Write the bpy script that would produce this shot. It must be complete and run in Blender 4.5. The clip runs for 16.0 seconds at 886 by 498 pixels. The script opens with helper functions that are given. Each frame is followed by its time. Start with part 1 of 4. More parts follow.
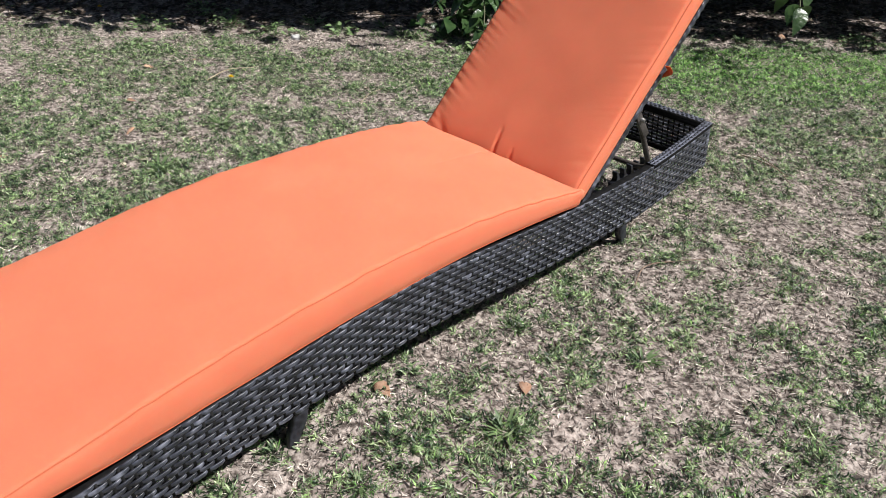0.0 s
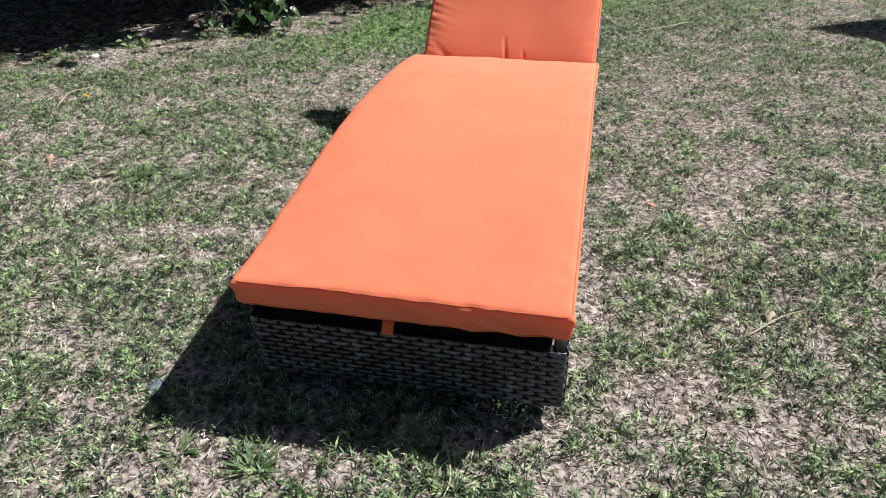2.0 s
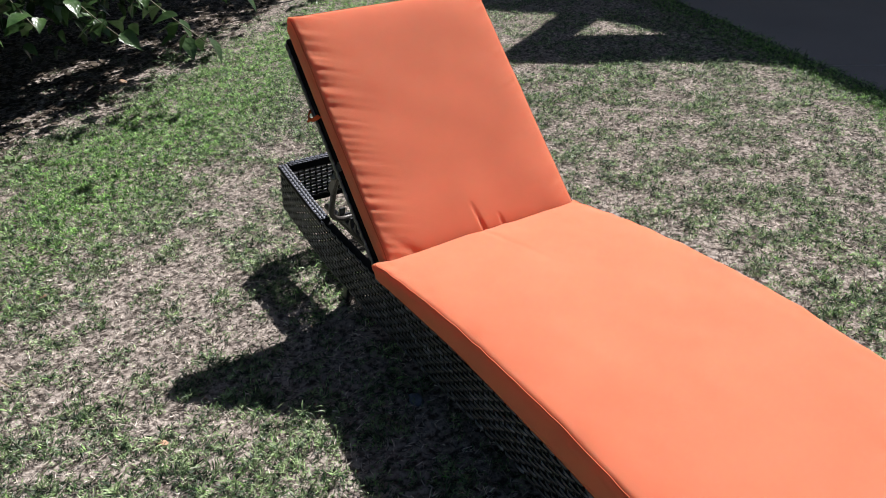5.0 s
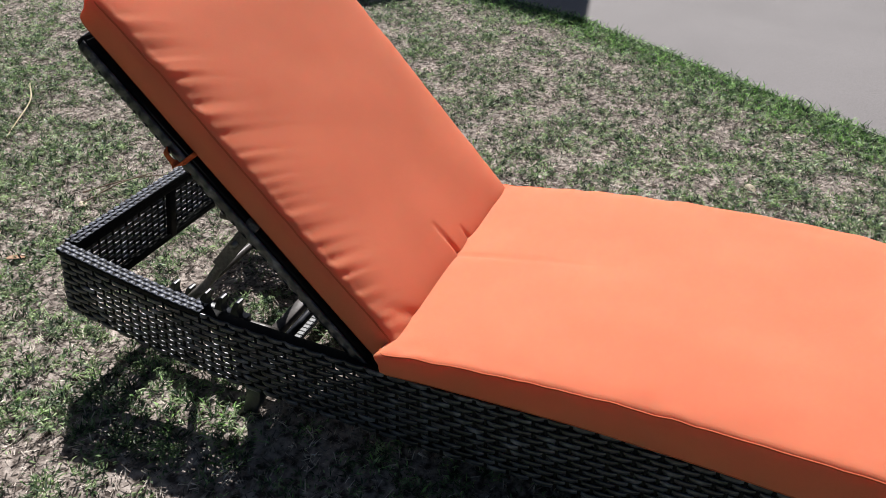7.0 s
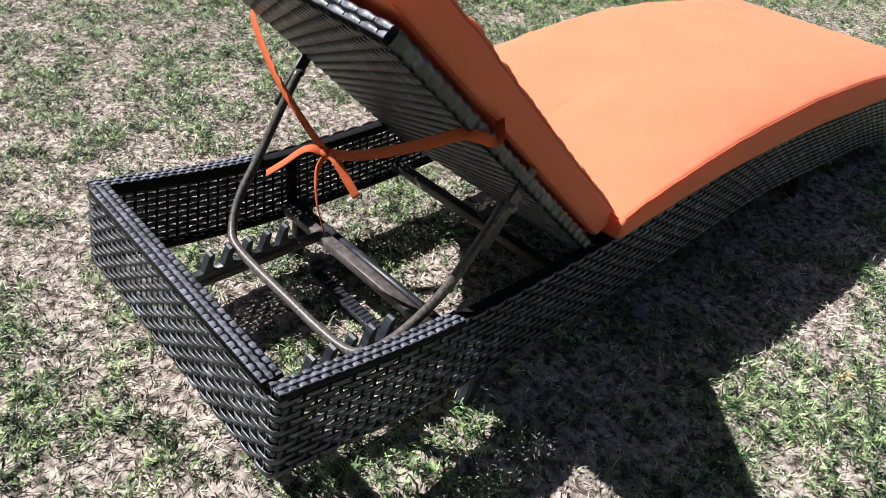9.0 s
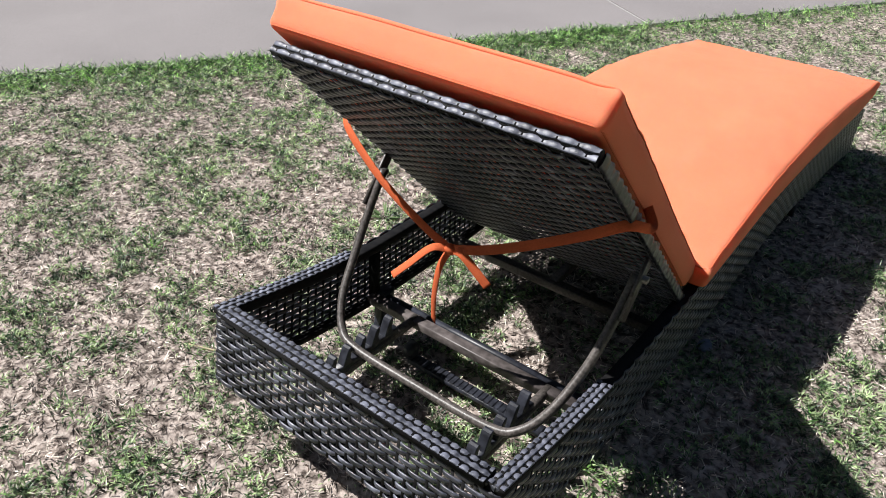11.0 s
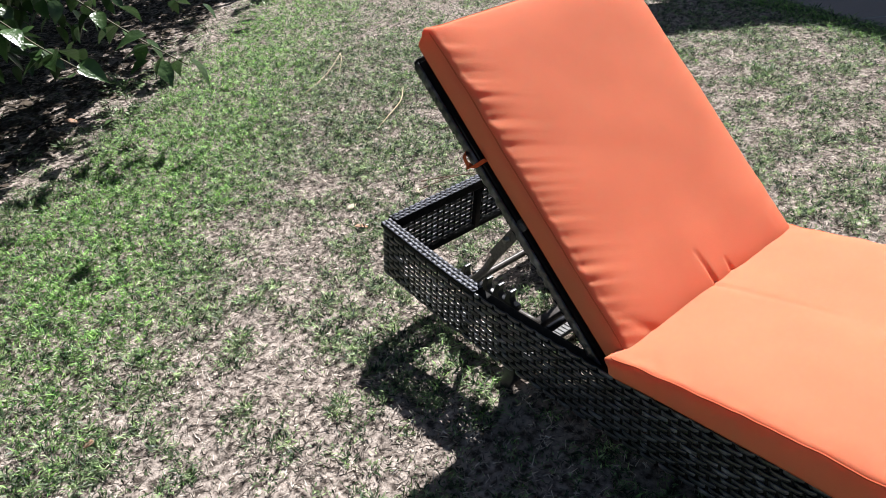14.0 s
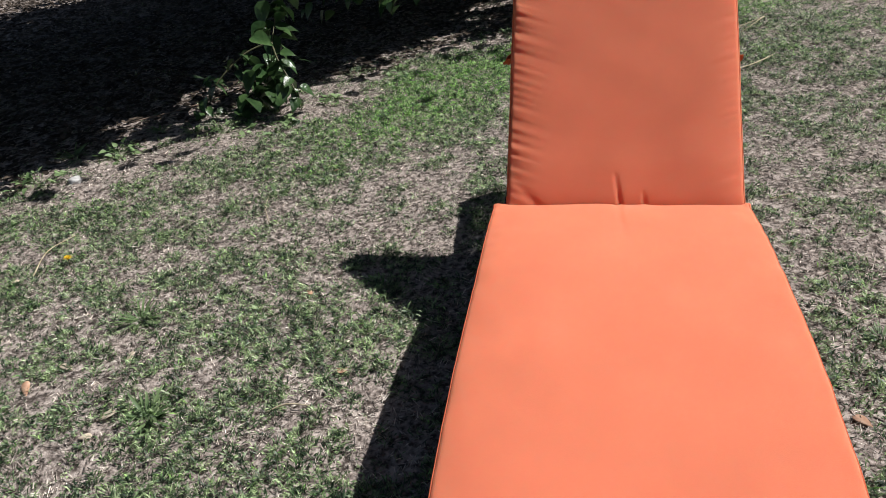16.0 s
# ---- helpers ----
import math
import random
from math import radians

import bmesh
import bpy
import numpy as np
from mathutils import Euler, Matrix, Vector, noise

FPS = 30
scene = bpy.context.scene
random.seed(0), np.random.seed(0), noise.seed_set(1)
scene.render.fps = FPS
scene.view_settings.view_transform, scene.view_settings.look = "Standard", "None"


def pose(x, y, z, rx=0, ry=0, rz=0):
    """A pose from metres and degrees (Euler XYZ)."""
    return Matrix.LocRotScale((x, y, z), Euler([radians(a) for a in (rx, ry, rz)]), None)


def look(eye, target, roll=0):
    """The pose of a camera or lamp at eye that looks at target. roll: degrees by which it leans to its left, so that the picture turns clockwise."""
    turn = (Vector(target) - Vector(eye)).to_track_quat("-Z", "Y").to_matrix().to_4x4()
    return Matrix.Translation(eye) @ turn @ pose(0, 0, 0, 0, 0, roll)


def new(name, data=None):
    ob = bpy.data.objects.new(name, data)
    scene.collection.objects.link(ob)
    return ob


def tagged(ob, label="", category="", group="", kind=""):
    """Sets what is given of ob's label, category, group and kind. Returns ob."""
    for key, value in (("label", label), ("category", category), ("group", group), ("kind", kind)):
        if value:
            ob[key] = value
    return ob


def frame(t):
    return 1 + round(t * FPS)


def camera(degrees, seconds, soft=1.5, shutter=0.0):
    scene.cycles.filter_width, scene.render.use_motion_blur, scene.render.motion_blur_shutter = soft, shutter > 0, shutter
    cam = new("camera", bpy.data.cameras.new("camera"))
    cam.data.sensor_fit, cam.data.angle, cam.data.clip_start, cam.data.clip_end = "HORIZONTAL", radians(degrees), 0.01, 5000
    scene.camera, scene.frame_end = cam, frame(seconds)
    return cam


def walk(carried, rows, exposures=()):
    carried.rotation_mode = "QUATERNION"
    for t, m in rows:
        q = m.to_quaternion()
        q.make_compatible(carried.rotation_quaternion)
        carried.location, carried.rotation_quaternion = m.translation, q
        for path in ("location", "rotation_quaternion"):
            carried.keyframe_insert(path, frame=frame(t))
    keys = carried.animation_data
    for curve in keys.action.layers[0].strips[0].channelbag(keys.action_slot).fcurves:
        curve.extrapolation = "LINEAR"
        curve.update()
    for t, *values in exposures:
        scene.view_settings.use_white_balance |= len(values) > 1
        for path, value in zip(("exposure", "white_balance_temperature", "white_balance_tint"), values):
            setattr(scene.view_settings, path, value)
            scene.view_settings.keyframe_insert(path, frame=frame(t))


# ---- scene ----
cam = camera(61.2, 16.0, soft=0.4)

PATH = [
    (0, (1.409, -0.055, 1.333), (0.214, 1.142, 0.266), 1.8),
    (0.5, (1.354, -0.488, 1.283), (0.202, 0.793, 0.266), 2.0),
    (1, (1.133, -0.829, 1.176), (0.126, 0.594, 0.195), 1.4),
    (1.5, (0.736, -1.024, 1.083), (0.012, 0.564, 0.108), 0.7),
    (2, (0.332, -1.175, 1.098), (-0.023, 0.528, 0.111), -0.3),
    (2.5, (-0.059, -1.196, 1.129), (-0.005, 0.539, 0.137), -1.1),
    (3, (-0.458, -1.1, 1.161), (-0.045, 0.565, 0.131), -1.8),
    (3.5, (-0.801, -0.92, 1.232), (-0.122, 0.637, 0.176), -2.2),
    (4, (-1.009, -0.539, 1.332), (-0.243, 0.989, 0.294), -2.4),
    (4.2, (-1.054, -0.381, 1.389), (-0.262, 1.14, 0.36), -2.3),
    (6.3, (-1.016, 0.527, 1.346), (0.213, 1.721, 0.314), 0.2),
    (6.5, (-1.089, 0.668, 1.317), (0.243, 1.718, 0.257), 0.6),
    (7, (-1.227, 1.118, 1.229), (0.321, 1.721, 0.116), 2.2),
    (7.5, (-1.321, 1.599, 1.179), (0.318, 1.705, 0.037), 3.8),
    (8, (-1.283, 1.994, 1.12), (0.304, 1.615, -0.036), 5.1),
    (8.2, (-1.249, 2.137, 1.111), (0.278, 1.581, -0.054), 5.4),
    (10.3, (-0.553, 3.092, 1.138), (0.103, 1.597, -0.017), 4.9),
    (10.5, (-0.566, 3.09, 1.145), (0.132, 1.601, 0.007), 4.6),
    (11, (-0.681, 2.953, 1.226), (0.326, 1.623, 0.123), 2.2),
    (11.5, (-0.844, 2.731, 1.402), (0.541, 1.79, 0.307), 0.3),
    (12, (-1.083, 2.514, 1.364), (0.522, 2.09, 0.26), 0.7),
    (12.5, (-1.247, 2.179, 1.31), (0.418, 2.295, 0.208), -3.1),
    (13, (-1.334, 1.749, 1.367), (0.232, 2.349, 0.277), -4.4),
    (13.5, (-1.361, 1.335, 1.339), (-0.001, 2.32, 0.252), -4.7),
    (14, (-1.265, 0.902, 1.313), (-0.214, 2.227, 0.245), -4.8),
    (14.5, (-1.109, 0.532, 1.352), (-0.434, 2.087, 0.291), -5.5),
    (15, (-0.823, 0.199, 1.388), (-0.526, 1.877, 0.341), -5.6),
    (15.5, (-0.446, -0.079, 1.381), (-0.496, 1.632, 0.346), -5.9),
    (16, (-0.093, -0.282, 1.349), (-0.464, 1.384, 0.307), -6.0),
]
EXPOSURES = [(0, 0.05), (0.5, 0.0), (1, 0.0), (1.5, 0.2), (3, 0.2), (3.5, 0.2), (4, 0.05), (6.5, 0.35), (7, 0.1), (7.5, 0.4), (8, 0.68), (8.2, 0.68), (10.5, 0.35), (11, 0.4), (11.5, 0.1), (12, -0.05), (12.5, 0.35), (13.5, 0.5), (14.5, 0.5), (15, 0.3), (15.5, 0.05), (16, -0.15)]
walk(cam, [(t, look(eye, target, roll)) for t, eye, target, roll in PATH], EXPOSURES)

# ---------------------------------------------------------------- light
SUN_WAY = Vector((0.70, 0.40, 1.0)).normalized()
world = bpy.data.worlds.new("sky")
scene.world = world
world.use_nodes = True
sky = world.node_tree.nodes.new("ShaderNodeTexSky")
sky.sky_type, sky.sun_disc = "NISHITA", False
sky.sun_elevation, sky.sun_rotation = math.asin(SUN_WAY.z), math.atan2(0.70, 0.40)
world.node_tree.links.new(sky.outputs[0], world.node_tree.nodes["Background"].inputs[0])
world.node_tree.nodes["Background"].inputs[1].default_value = 0.036
sun_data = bpy.data.lights.new("sun", "SUN")
sun_data.energy, sun_data.angle, sun_data.color = 5.35, radians(0.53), (1.0, 0.98, 0.955)
sun = new("sun", sun_data)
sun.matrix_world = look(tuple(SUN_WAY * 30), (0, 0, 0))


# ---------------------------------------------------------------- materials
def mat(name, c1, c2, scale=30.0, rough=0.6, bump=0.0, bump_scale=None, stretch=(1, 1, 1), lo=0.35, hi=0.65,
        coarse=0.0, coarse_scale=3.0, metal=0.0, spec=0.5, rand=0.0, island=0.0, sheen=0.0, trans=0.0, detail=4.0, c3=None, glow=None):
    """Two base colours mixed by fine noise, shifted by coarse noise, with relief."""
    m = bpy.data.materials.new(name)
    m.use_nodes = True
    t = m.node_tree
    n, l = t.nodes, t.links
    b = n["Principled BSDF"]
    b.inputs["Roughness"].default_value, b.inputs["Metallic"].default_value = rough, metal
    b.inputs["Specular IOR Level"].default_value = spec
    if sheen:
        b.inputs["Sheen Weight"].default_value = sheen
        b.inputs["Sheen Roughness"].default_value = 0.5
    if glow:
        b.inputs["Subsurface Weight"].default_value, b.inputs["Subsurface Scale"].default_value = glow[0], 1.0
        b.inputs["Subsurface Radius"].default_value = glow[1]
    co, mp = n.new("ShaderNodeTexCoord"), n.new("ShaderNodeMapping")
    mp.inputs["Scale"].default_value = stretch
    l.new(co.outputs["Object"], mp.inputs[0])
    fine = n.new("ShaderNodeTexNoise")
    fine.inputs["Scale"].default_value, fine.inputs["Detail"].default_value = scale, detail
    l.new(mp.outputs[0], fine.inputs["Vector"])
    ramp = n.new("ShaderNodeValToRGB")
    ramp.color_ramp.elements[0].position, ramp.color_ramp.elements[1].position = lo, hi
    ramp.color_ramp.elements[0].color, ramp.color_ramp.elements[1].color = (*c1, 1), (*c2, 1)
    if c3:
        e = ramp.color_ramp.elements.new((lo + hi) / 2)
        e.color = (*c3, 1)
    l.new(fine.outputs[0], ramp.inputs[0])
    col = ramp.outputs[0]

    def vary(value, amount):
        nonlocal col
        mr = n.new("ShaderNodeMapRange")
        mr.inputs[3].default_value, mr.inputs[4].default_value = 1 - amount, 1 + amount
        l.new(value, mr.inputs[0])
        hsv = n.new("ShaderNodeHueSaturation")
        l.new(mr.outputs[0], hsv.inputs["Value"])
        l.new(col, hsv.inputs["Color"])
        col = hsv.outputs[0]

    if coarse:
        big = n.new("ShaderNodeTexNoise")
        big.inputs["Scale"].default_value, big.inputs["Detail"].default_value = coarse_scale, 3
        l.new(co.outputs["Object"], big.inputs["Vector"])
        st = n.new("ShaderNodeMapRange")
        st.inputs[1].default_value, st.inputs[2].default_value = 0.3, 0.7
        l.new(big.outputs[0], st.inputs[0])
        vary(st.outputs[0], coarse)
    if rand:
        vary(n.new("ShaderNodeObjectInfo").outputs["Random"], rand)
    if island:
        vary(n.new("ShaderNodeNewGeometry").outputs["Random Per Island"], island)
    l.new(col, b.inputs["Base Color"])
    if bump:
        bn = n.new("ShaderNodeBump")
        bn.inputs["Strength"].default_value, bn.inputs["Distance"].default_value = 1.0, bump
        bt = n.new("ShaderNodeTexNoise")
        bt.inputs["Scale"].default_value, bt.inputs["Detail"].default_value = bump_scale or scale, 3
        l.new(mp.outputs[0], bt.inputs["Vector"])
        l.new(bt.outputs[0], bn.inputs["Height"])
        l.new(bn.outputs[0], b.inputs["Normal"])
    if trans:
        tr, mx = n.new("ShaderNodeBsdfTranslucent"), n.new("ShaderNodeMixShader")
        mx.inputs[0].default_value = trans
        l.new(col, tr.inputs[0])
        l.new(b.outputs[0], mx.inputs[1])
        l.new(tr.outputs[0], mx.inputs[2])
        l.new(mx.outputs[0], n["Material Output"].inputs[0])
    return m


M_FABRIC = mat("orange_canvas", (0.80, 0.216, 0.116), (0.86, 0.244, 0.136), 700, 0.85, 0.0004, 1400, coarse=0.045, coarse_scale=6, spec=0.18, glow=(0.48, (0.055, 0.013, 0.008)))
M_PIPING = mat("orange_piping", (0.60, 0.135, 0.062), (0.70, 0.170, 0.082), 500, 0.85, 0.0004, 900, spec=0.2)
M_STRAP = mat("orange_ribbon", (0.66, 0.13, 0.045), (0.76, 0.165, 0.06), 400, 0.8, 0.0003, 900, spec=0.3, trans=0.15)
M_WICKER = mat("resin_wicker", (0.013, 0.014, 0.019), (0.24, 0.254, 0.315), 30, 0.31, 0.0005, 260, lo=0.33, hi=0.78, rand=0.35, spec=0.7, c3=(0.050, 0.054, 0.072), coarse=0.25, coarse_scale=9)
M_WRAP = mat("resin_wrap", (0.045, 0.048, 0.064), (0.22, 0.232, 0.295), 45, 0.42, 0.0005, 260, lo=0.3, hi=0.7, rand=0.25, spec=0.4)
# near-black; on the weave's stakes it paints the shade inside the gaps
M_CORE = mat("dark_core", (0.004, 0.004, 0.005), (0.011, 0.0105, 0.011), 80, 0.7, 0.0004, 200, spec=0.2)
M_TUBE = mat("brown_metal", (0.046, 0.040, 0.037), (0.125, 0.110, 0.103), 160, 0.40, 0.0003, 400, coarse=0.2, coarse_scale=14, spec=0.5)
M_BAR = mat("brown_painted_bar", (0.062, 0.053, 0.051), (0.135, 0.116, 0.113), 60, 0.42, 0.0002, 300, coarse=0.15, coarse_scale=12, spec=0.5)
M_BRACKET = mat("worn_steel", (0.16, 0.15, 0.14), (0.28, 0.27, 0.26), 90, 0.4, 0.0002, 300, metal=0.7)
M_PLASTIC = mat("black_plastic", (0.012, 0.013, 0.018), (0.034, 0.037, 0.050), 60, 0.40, 0.0002, 300, coarse=0.2, coarse_scale=20, spec=0.45)
M_CONCRETE = mat("brushed_concrete", (0.215, 0.197, 0.197), (0.285, 0.262, 0.264), 160, 0.85, 0.001, 240, coarse=0.10, coarse_scale=1.1, c3=(0.252, 0.231, 0.232))
M_SOIL = mat("dry_soil", (0.085, 0.068, 0.059), (0.53, 0.452, 0.410), 50, 0.95, 0.007, 95, lo=0.38, hi=0.63, coarse=0.2, coarse_scale=9, detail=8, c3=(0.335, 0.280, 0.250), spec=0.2)
M_GRASS = mat("green_grass", (0.028, 0.056, 0.026), (0.375, 0.475, 0.245), 42, 0.45, lo=0.40, hi=0.61, island=0.32, trans=0.22, c3=(0.148, 0.226, 0.104), coarse=0.45, coarse_scale=21, detail=2)
M_LUSH = mat("lush_grass", (0.034, 0.100, 0.024), (0.42, 0.69, 0.21), 42, 0.48, lo=0.40, hi=0.61, island=0.30, trans=0.34, c3=(0.168, 0.362, 0.086), coarse=0.42, coarse_scale=19, detail=2)
M_DRY = mat("dry_thatch", (0.16, 0.135, 0.118), (0.84, 0.755, 0.675), 42, 0.8, lo=0.40, hi=0.61, island=0.32, trans=0.1, spec=0.25, c3=(0.50, 0.440, 0.390), coarse=0.34, coarse_scale=24, detail=2)
M_LEAF = mat("broad_leaf", (0.030, 0.070, 0.025), (0.085, 0.155, 0.052), 9, 0.28, 0.005, 45, island=0.4, trans=0.14, spec=0.7)
M_WEED = mat("weed_leaf", (0.10, 0.17, 0.065), (0.22, 0.31, 0.14), 14, 0.5, 0.001, 80, island=0.5, trans=0.25)
M_BARK = mat("bark", (0.035, 0.026, 0.02), (0.12, 0.09, 0.07), 30, 0.9, 0.01, 40, stretch=(1, 1, 0.2))
M_STEM = mat("green_stem", (0.08, 0.09, 0.04), (0.16, 0.15, 0.08), 40, 0.6)
M_DEADLEAF = mat("fallen_leaf", (0.48, 0.25, 0.15), (0.72, 0.48, 0.34), 30, 0.8, 0.002, 90, rand=0.3, trans=0.15)
M_PALELEAF = mat("bleached_leaf", (0.52, 0.42, 0.31), (0.76, 0.66, 0.52), 30, 0.8, 0.002, 90, rand=0.2, trans=0.1)
M_STRAW = mat("straw", (0.42, 0.34, 0.21), (0.66, 0.57, 0.40), 40, 0.75, rand=0.2)
M_TWIG = mat("twig", (0.20, 0.135, 0.10), (0.32, 0.23, 0.17), 60, 0.85, 0.001, 90)
# dark brown that paints deeper shade on the soil under the tree
M_TREE_SHADE = mat("leaf_litter", (0.030, 0.022, 0.017), (0.11, 0.085, 0.065), 6, 0.85, island=0.6, spec=0.2)
M_PETAL = mat("yellow_petal", (0.80, 0.52, 0.015), (0.90, 0.66, 0.03), 60, 0.6, trans=0.2)
M_PAPER = mat("grey_paper", (0.13, 0.15, 0.21), (0.25, 0.28, 0.35), 40, 0.8, 0.002, 50)
M_STONE = mat("pale_stone", (0.55, 0.54, 0.52), (0.72, 0.71, 0.69), 40, 0.85, 0.003, 60)
# colours of the added, unseen shadow caster and its posts
M_CASTER = mat("caster_sheet", (0.30, 0.28, 0.26), (0.42, 0.40, 0.37), 12, 0.7, coarse=0.1, coarse_scale=2)
M_CASTER_POST = mat("caster_post", (0.62, 0.60, 0.56), (0.74, 0.72, 0.68), 25, 0.6, coarse=0.08)


# ---------------------------------------------------------------- builders
def to_object(name, bm, material, smooth=True):
    me = bpy.data.meshes.new(name)
    bm.normal_update()
    bm.to_mesh(me)
    bm.free()
    me.materials.append(material)
    if smooth:
        me.polygons.foreach_set("use_smooth", [True] * len(me.polygons))
    return new(name, me)


def part(name, bm, material, parent, label="", smooth=True):
    ob = to_object(name, bm, material, smooth)
    ob.parent = parent
    return tagged(ob, label=label)


def raw(name, verts, faces, material, smooth=False):
    me = bpy.data.meshes.new(name)
    me.from_pydata([tuple(v) for v in verts], [], faces)
    me.materials.append(material)
    if smooth:
        me.polygons.foreach_set("use_smooth", [True] * len(me.polygons))
    return new(name, me)


def thing(name, label, category, at=(0, 0, 0), group="", kind=""):
    ob = new(name)
    ob.location = at
    ob.empty_display_size = 0.05
    return tagged(ob, label, category, group, kind)


def curve_through(points, steps=8):
    """Catmull-Rom samples through the points."""
    p = [Vector(q) for q in points]
    p = [2 * p[0] - p[1]] + p + [2 * p[-1] - p[-2]]
    out = []
    for i in range(1, len(p) - 2):
        for k in range(steps):
            t = k / steps
            a, b, c, d = p[i - 1], p[i], p[i + 1], p[i + 2]
            out.append(0.5 * (2 * b + (c - a) * t + (2 * a - 5 * b + 4 * c - d) * t * t + (3 * b - a - 3 * c + d) * t ** 3))
    return out + [p[-2]]


def sweep(bm, line, section, up=Vector((0, 0, 1)), scale=None, closed=False):
    """A closed section (list of (side, up)) swept along a line of points, capped."""
    n, rings = len(line), []
    for i, p in enumerate(line):
        a, b = line[i - 1] if i or closed else p, line[(i + 1) % n] if i < n - 1 or closed else p
        d = (b - a).normalized()
        u = up(i) if callable(up) else up
        s = d.cross(u)
        s = s.normalized() if s.length > 1e-6 else Vector((1, 0, 0))
        v = s.cross(d).normalized()
        k = scale(i) if scale else 1.0
        rings.append([bm.verts.new(p + s * (x * k) + v * (y * k)) for x, y in section])
    m = len(section)
    for i in range(n if closed else n - 1):
        r, q = rings[i], rings[(i + 1) % n]
        for j in range(m):
            bm.faces.new((r[j], r[(j + 1) % m], q[(j + 1) % m], q[j]))
    if not closed:
        bm.faces.new(rings[0][::-1])
        bm.faces.new(rings[-1])
    return bm


def circle(r, n=10):
    return [(r * math.cos(2 * math.pi * i / n), r * math.sin(2 * math.pi * i / n)) for i in range(n)]


def rounded(w, h, r, k=2):
    """A rectangle w by h with round corners."""
    out = []
    for cx, cy, a0 in ((w / 2 - r, h / 2 - r, 0), (-w / 2 + r, h / 2 - r, 90), (-w / 2 + r, -h / 2 + r, 180), (w / 2 - r, -h / 2 + r, 270)):
        for i in range(k + 1):
            a = radians(a0 + 90 * i / k)
            out.append((cx + r * math.cos(a), cy + r * math.sin(a)))
    return out


def tube(points, r, n=10, steps=8):
    return sweep(bmesh.new(), curve_through(points, steps) if steps else [Vector(p) for p in points], circle(r, n), Vector((0.13, 0.21, 0.97)))


def bar(a, b, w, h, r=0.003, up=Vector((0, 0, 1))):
    return sweep(bmesh.new(), [Vector(a), Vector(b)], rounded(w, h, r), up)


def box(lo, hi, bevel=0.003):
    bm = bmesh.new()
    bmesh.ops.create_cube(bm, size=1)
    c, d = [(a + b) / 2 for a, b in zip(lo, hi)], [b - a for a, b in zip(lo, hi)]
    for v in bm.verts:
        v.co = Vector((c[i] + d[i] * v.co[i] for i in range(3)))
    if bevel:
        bmesh.ops.bevel(bm, geom=bm.edges[:], offset=bevel, segments=2, affect="EDGES")
    return bm


rng = np.random.default_rng(11)
LATTICE = rng.random((256, 256))


def vnoise(x, y, f, o=0.0):
    """Smooth value noise from 0 to 1, f cells a metre."""
    x, y = np.asarray(x, float) * f + 37.3 + o * 17.7, np.asarray(y, float) * f + 91.1 + o * 5.3
    i, j = np.floor(x).astype(int), np.floor(y).astype(int)
    u, v = x - i, y - j
    u, v = u * u * (3 - 2 * u), v * v * (3 - 2 * v)
    g = lambda a, b: LATTICE[a % 256, b % 256]
    return (g(i, j) * (1 - u) + g(i + 1, j) * u) * (1 - v) + (g(i, j + 1) * (1 - u) + g(i + 1, j + 1) * u) * v


# ---------------------------------------------------------------- ground and pavement
def edge_x(y):
    """Where the lawn ends at the concrete, for a y."""
    y = np.asarray(y, float)
    low = 0.08 + (y + 2.51) * 0.6253 - 0.06 * np.sin(np.clip((y + 2.51) / 4.5, 0, 1) * np.pi)
    return np.where(y < 2.0, low, 2.9 + 0.33 * (y - 2.0))


def past_edge(x, y):
    return (np.asarray(x) - edge_x(y)) * 0.85


def height(x, y):
    h = 0.020 * (vnoise(x, y, 0.9) - 0.5) + 0.014 * (vnoise(x, y, 3.1, 1) - 0.5) + 0.010 * (vnoise(x, y, 9.0, 2) - 0.5)
    return h * np.clip(-past_edge(x, y) / 0.2, 0, 1) - 0.02 * np.clip(past_edge(x, y) / 0.05, 0, 1)


def build_ground():
    core = np.arange(-4.6, 5.8, 0.06)
    out = 0.08 * 1.25 ** np.arange(1, 34)
    xs = np.concatenate([core[0] - np.cumsum(out)[::-1], core, core[-1] + np.cumsum(out)])
    ys = xs + 0.6
    gx, gy = np.meshgrid(xs, ys)
    n = len(xs)
    co = np.stack([gx, gy, height(gx, gy)], -1).reshape(-1, 3)
    i, j = np.meshgrid(np.arange(n - 1), np.arange(n - 1))
    a = (j * n + i).ravel()
    faces = np.stack([a, a + 1, a + n + 1, a + n], 1)
    return tagged(raw("ground", co, faces.tolist(), M_SOIL, True), "dry brown soil under a thin patchy lawn", "ground", kind="structure")


build_ground()
pavement = thing("pavement", "smooth pale grey concrete paving beside the lawn", "pavement", kind="structure")


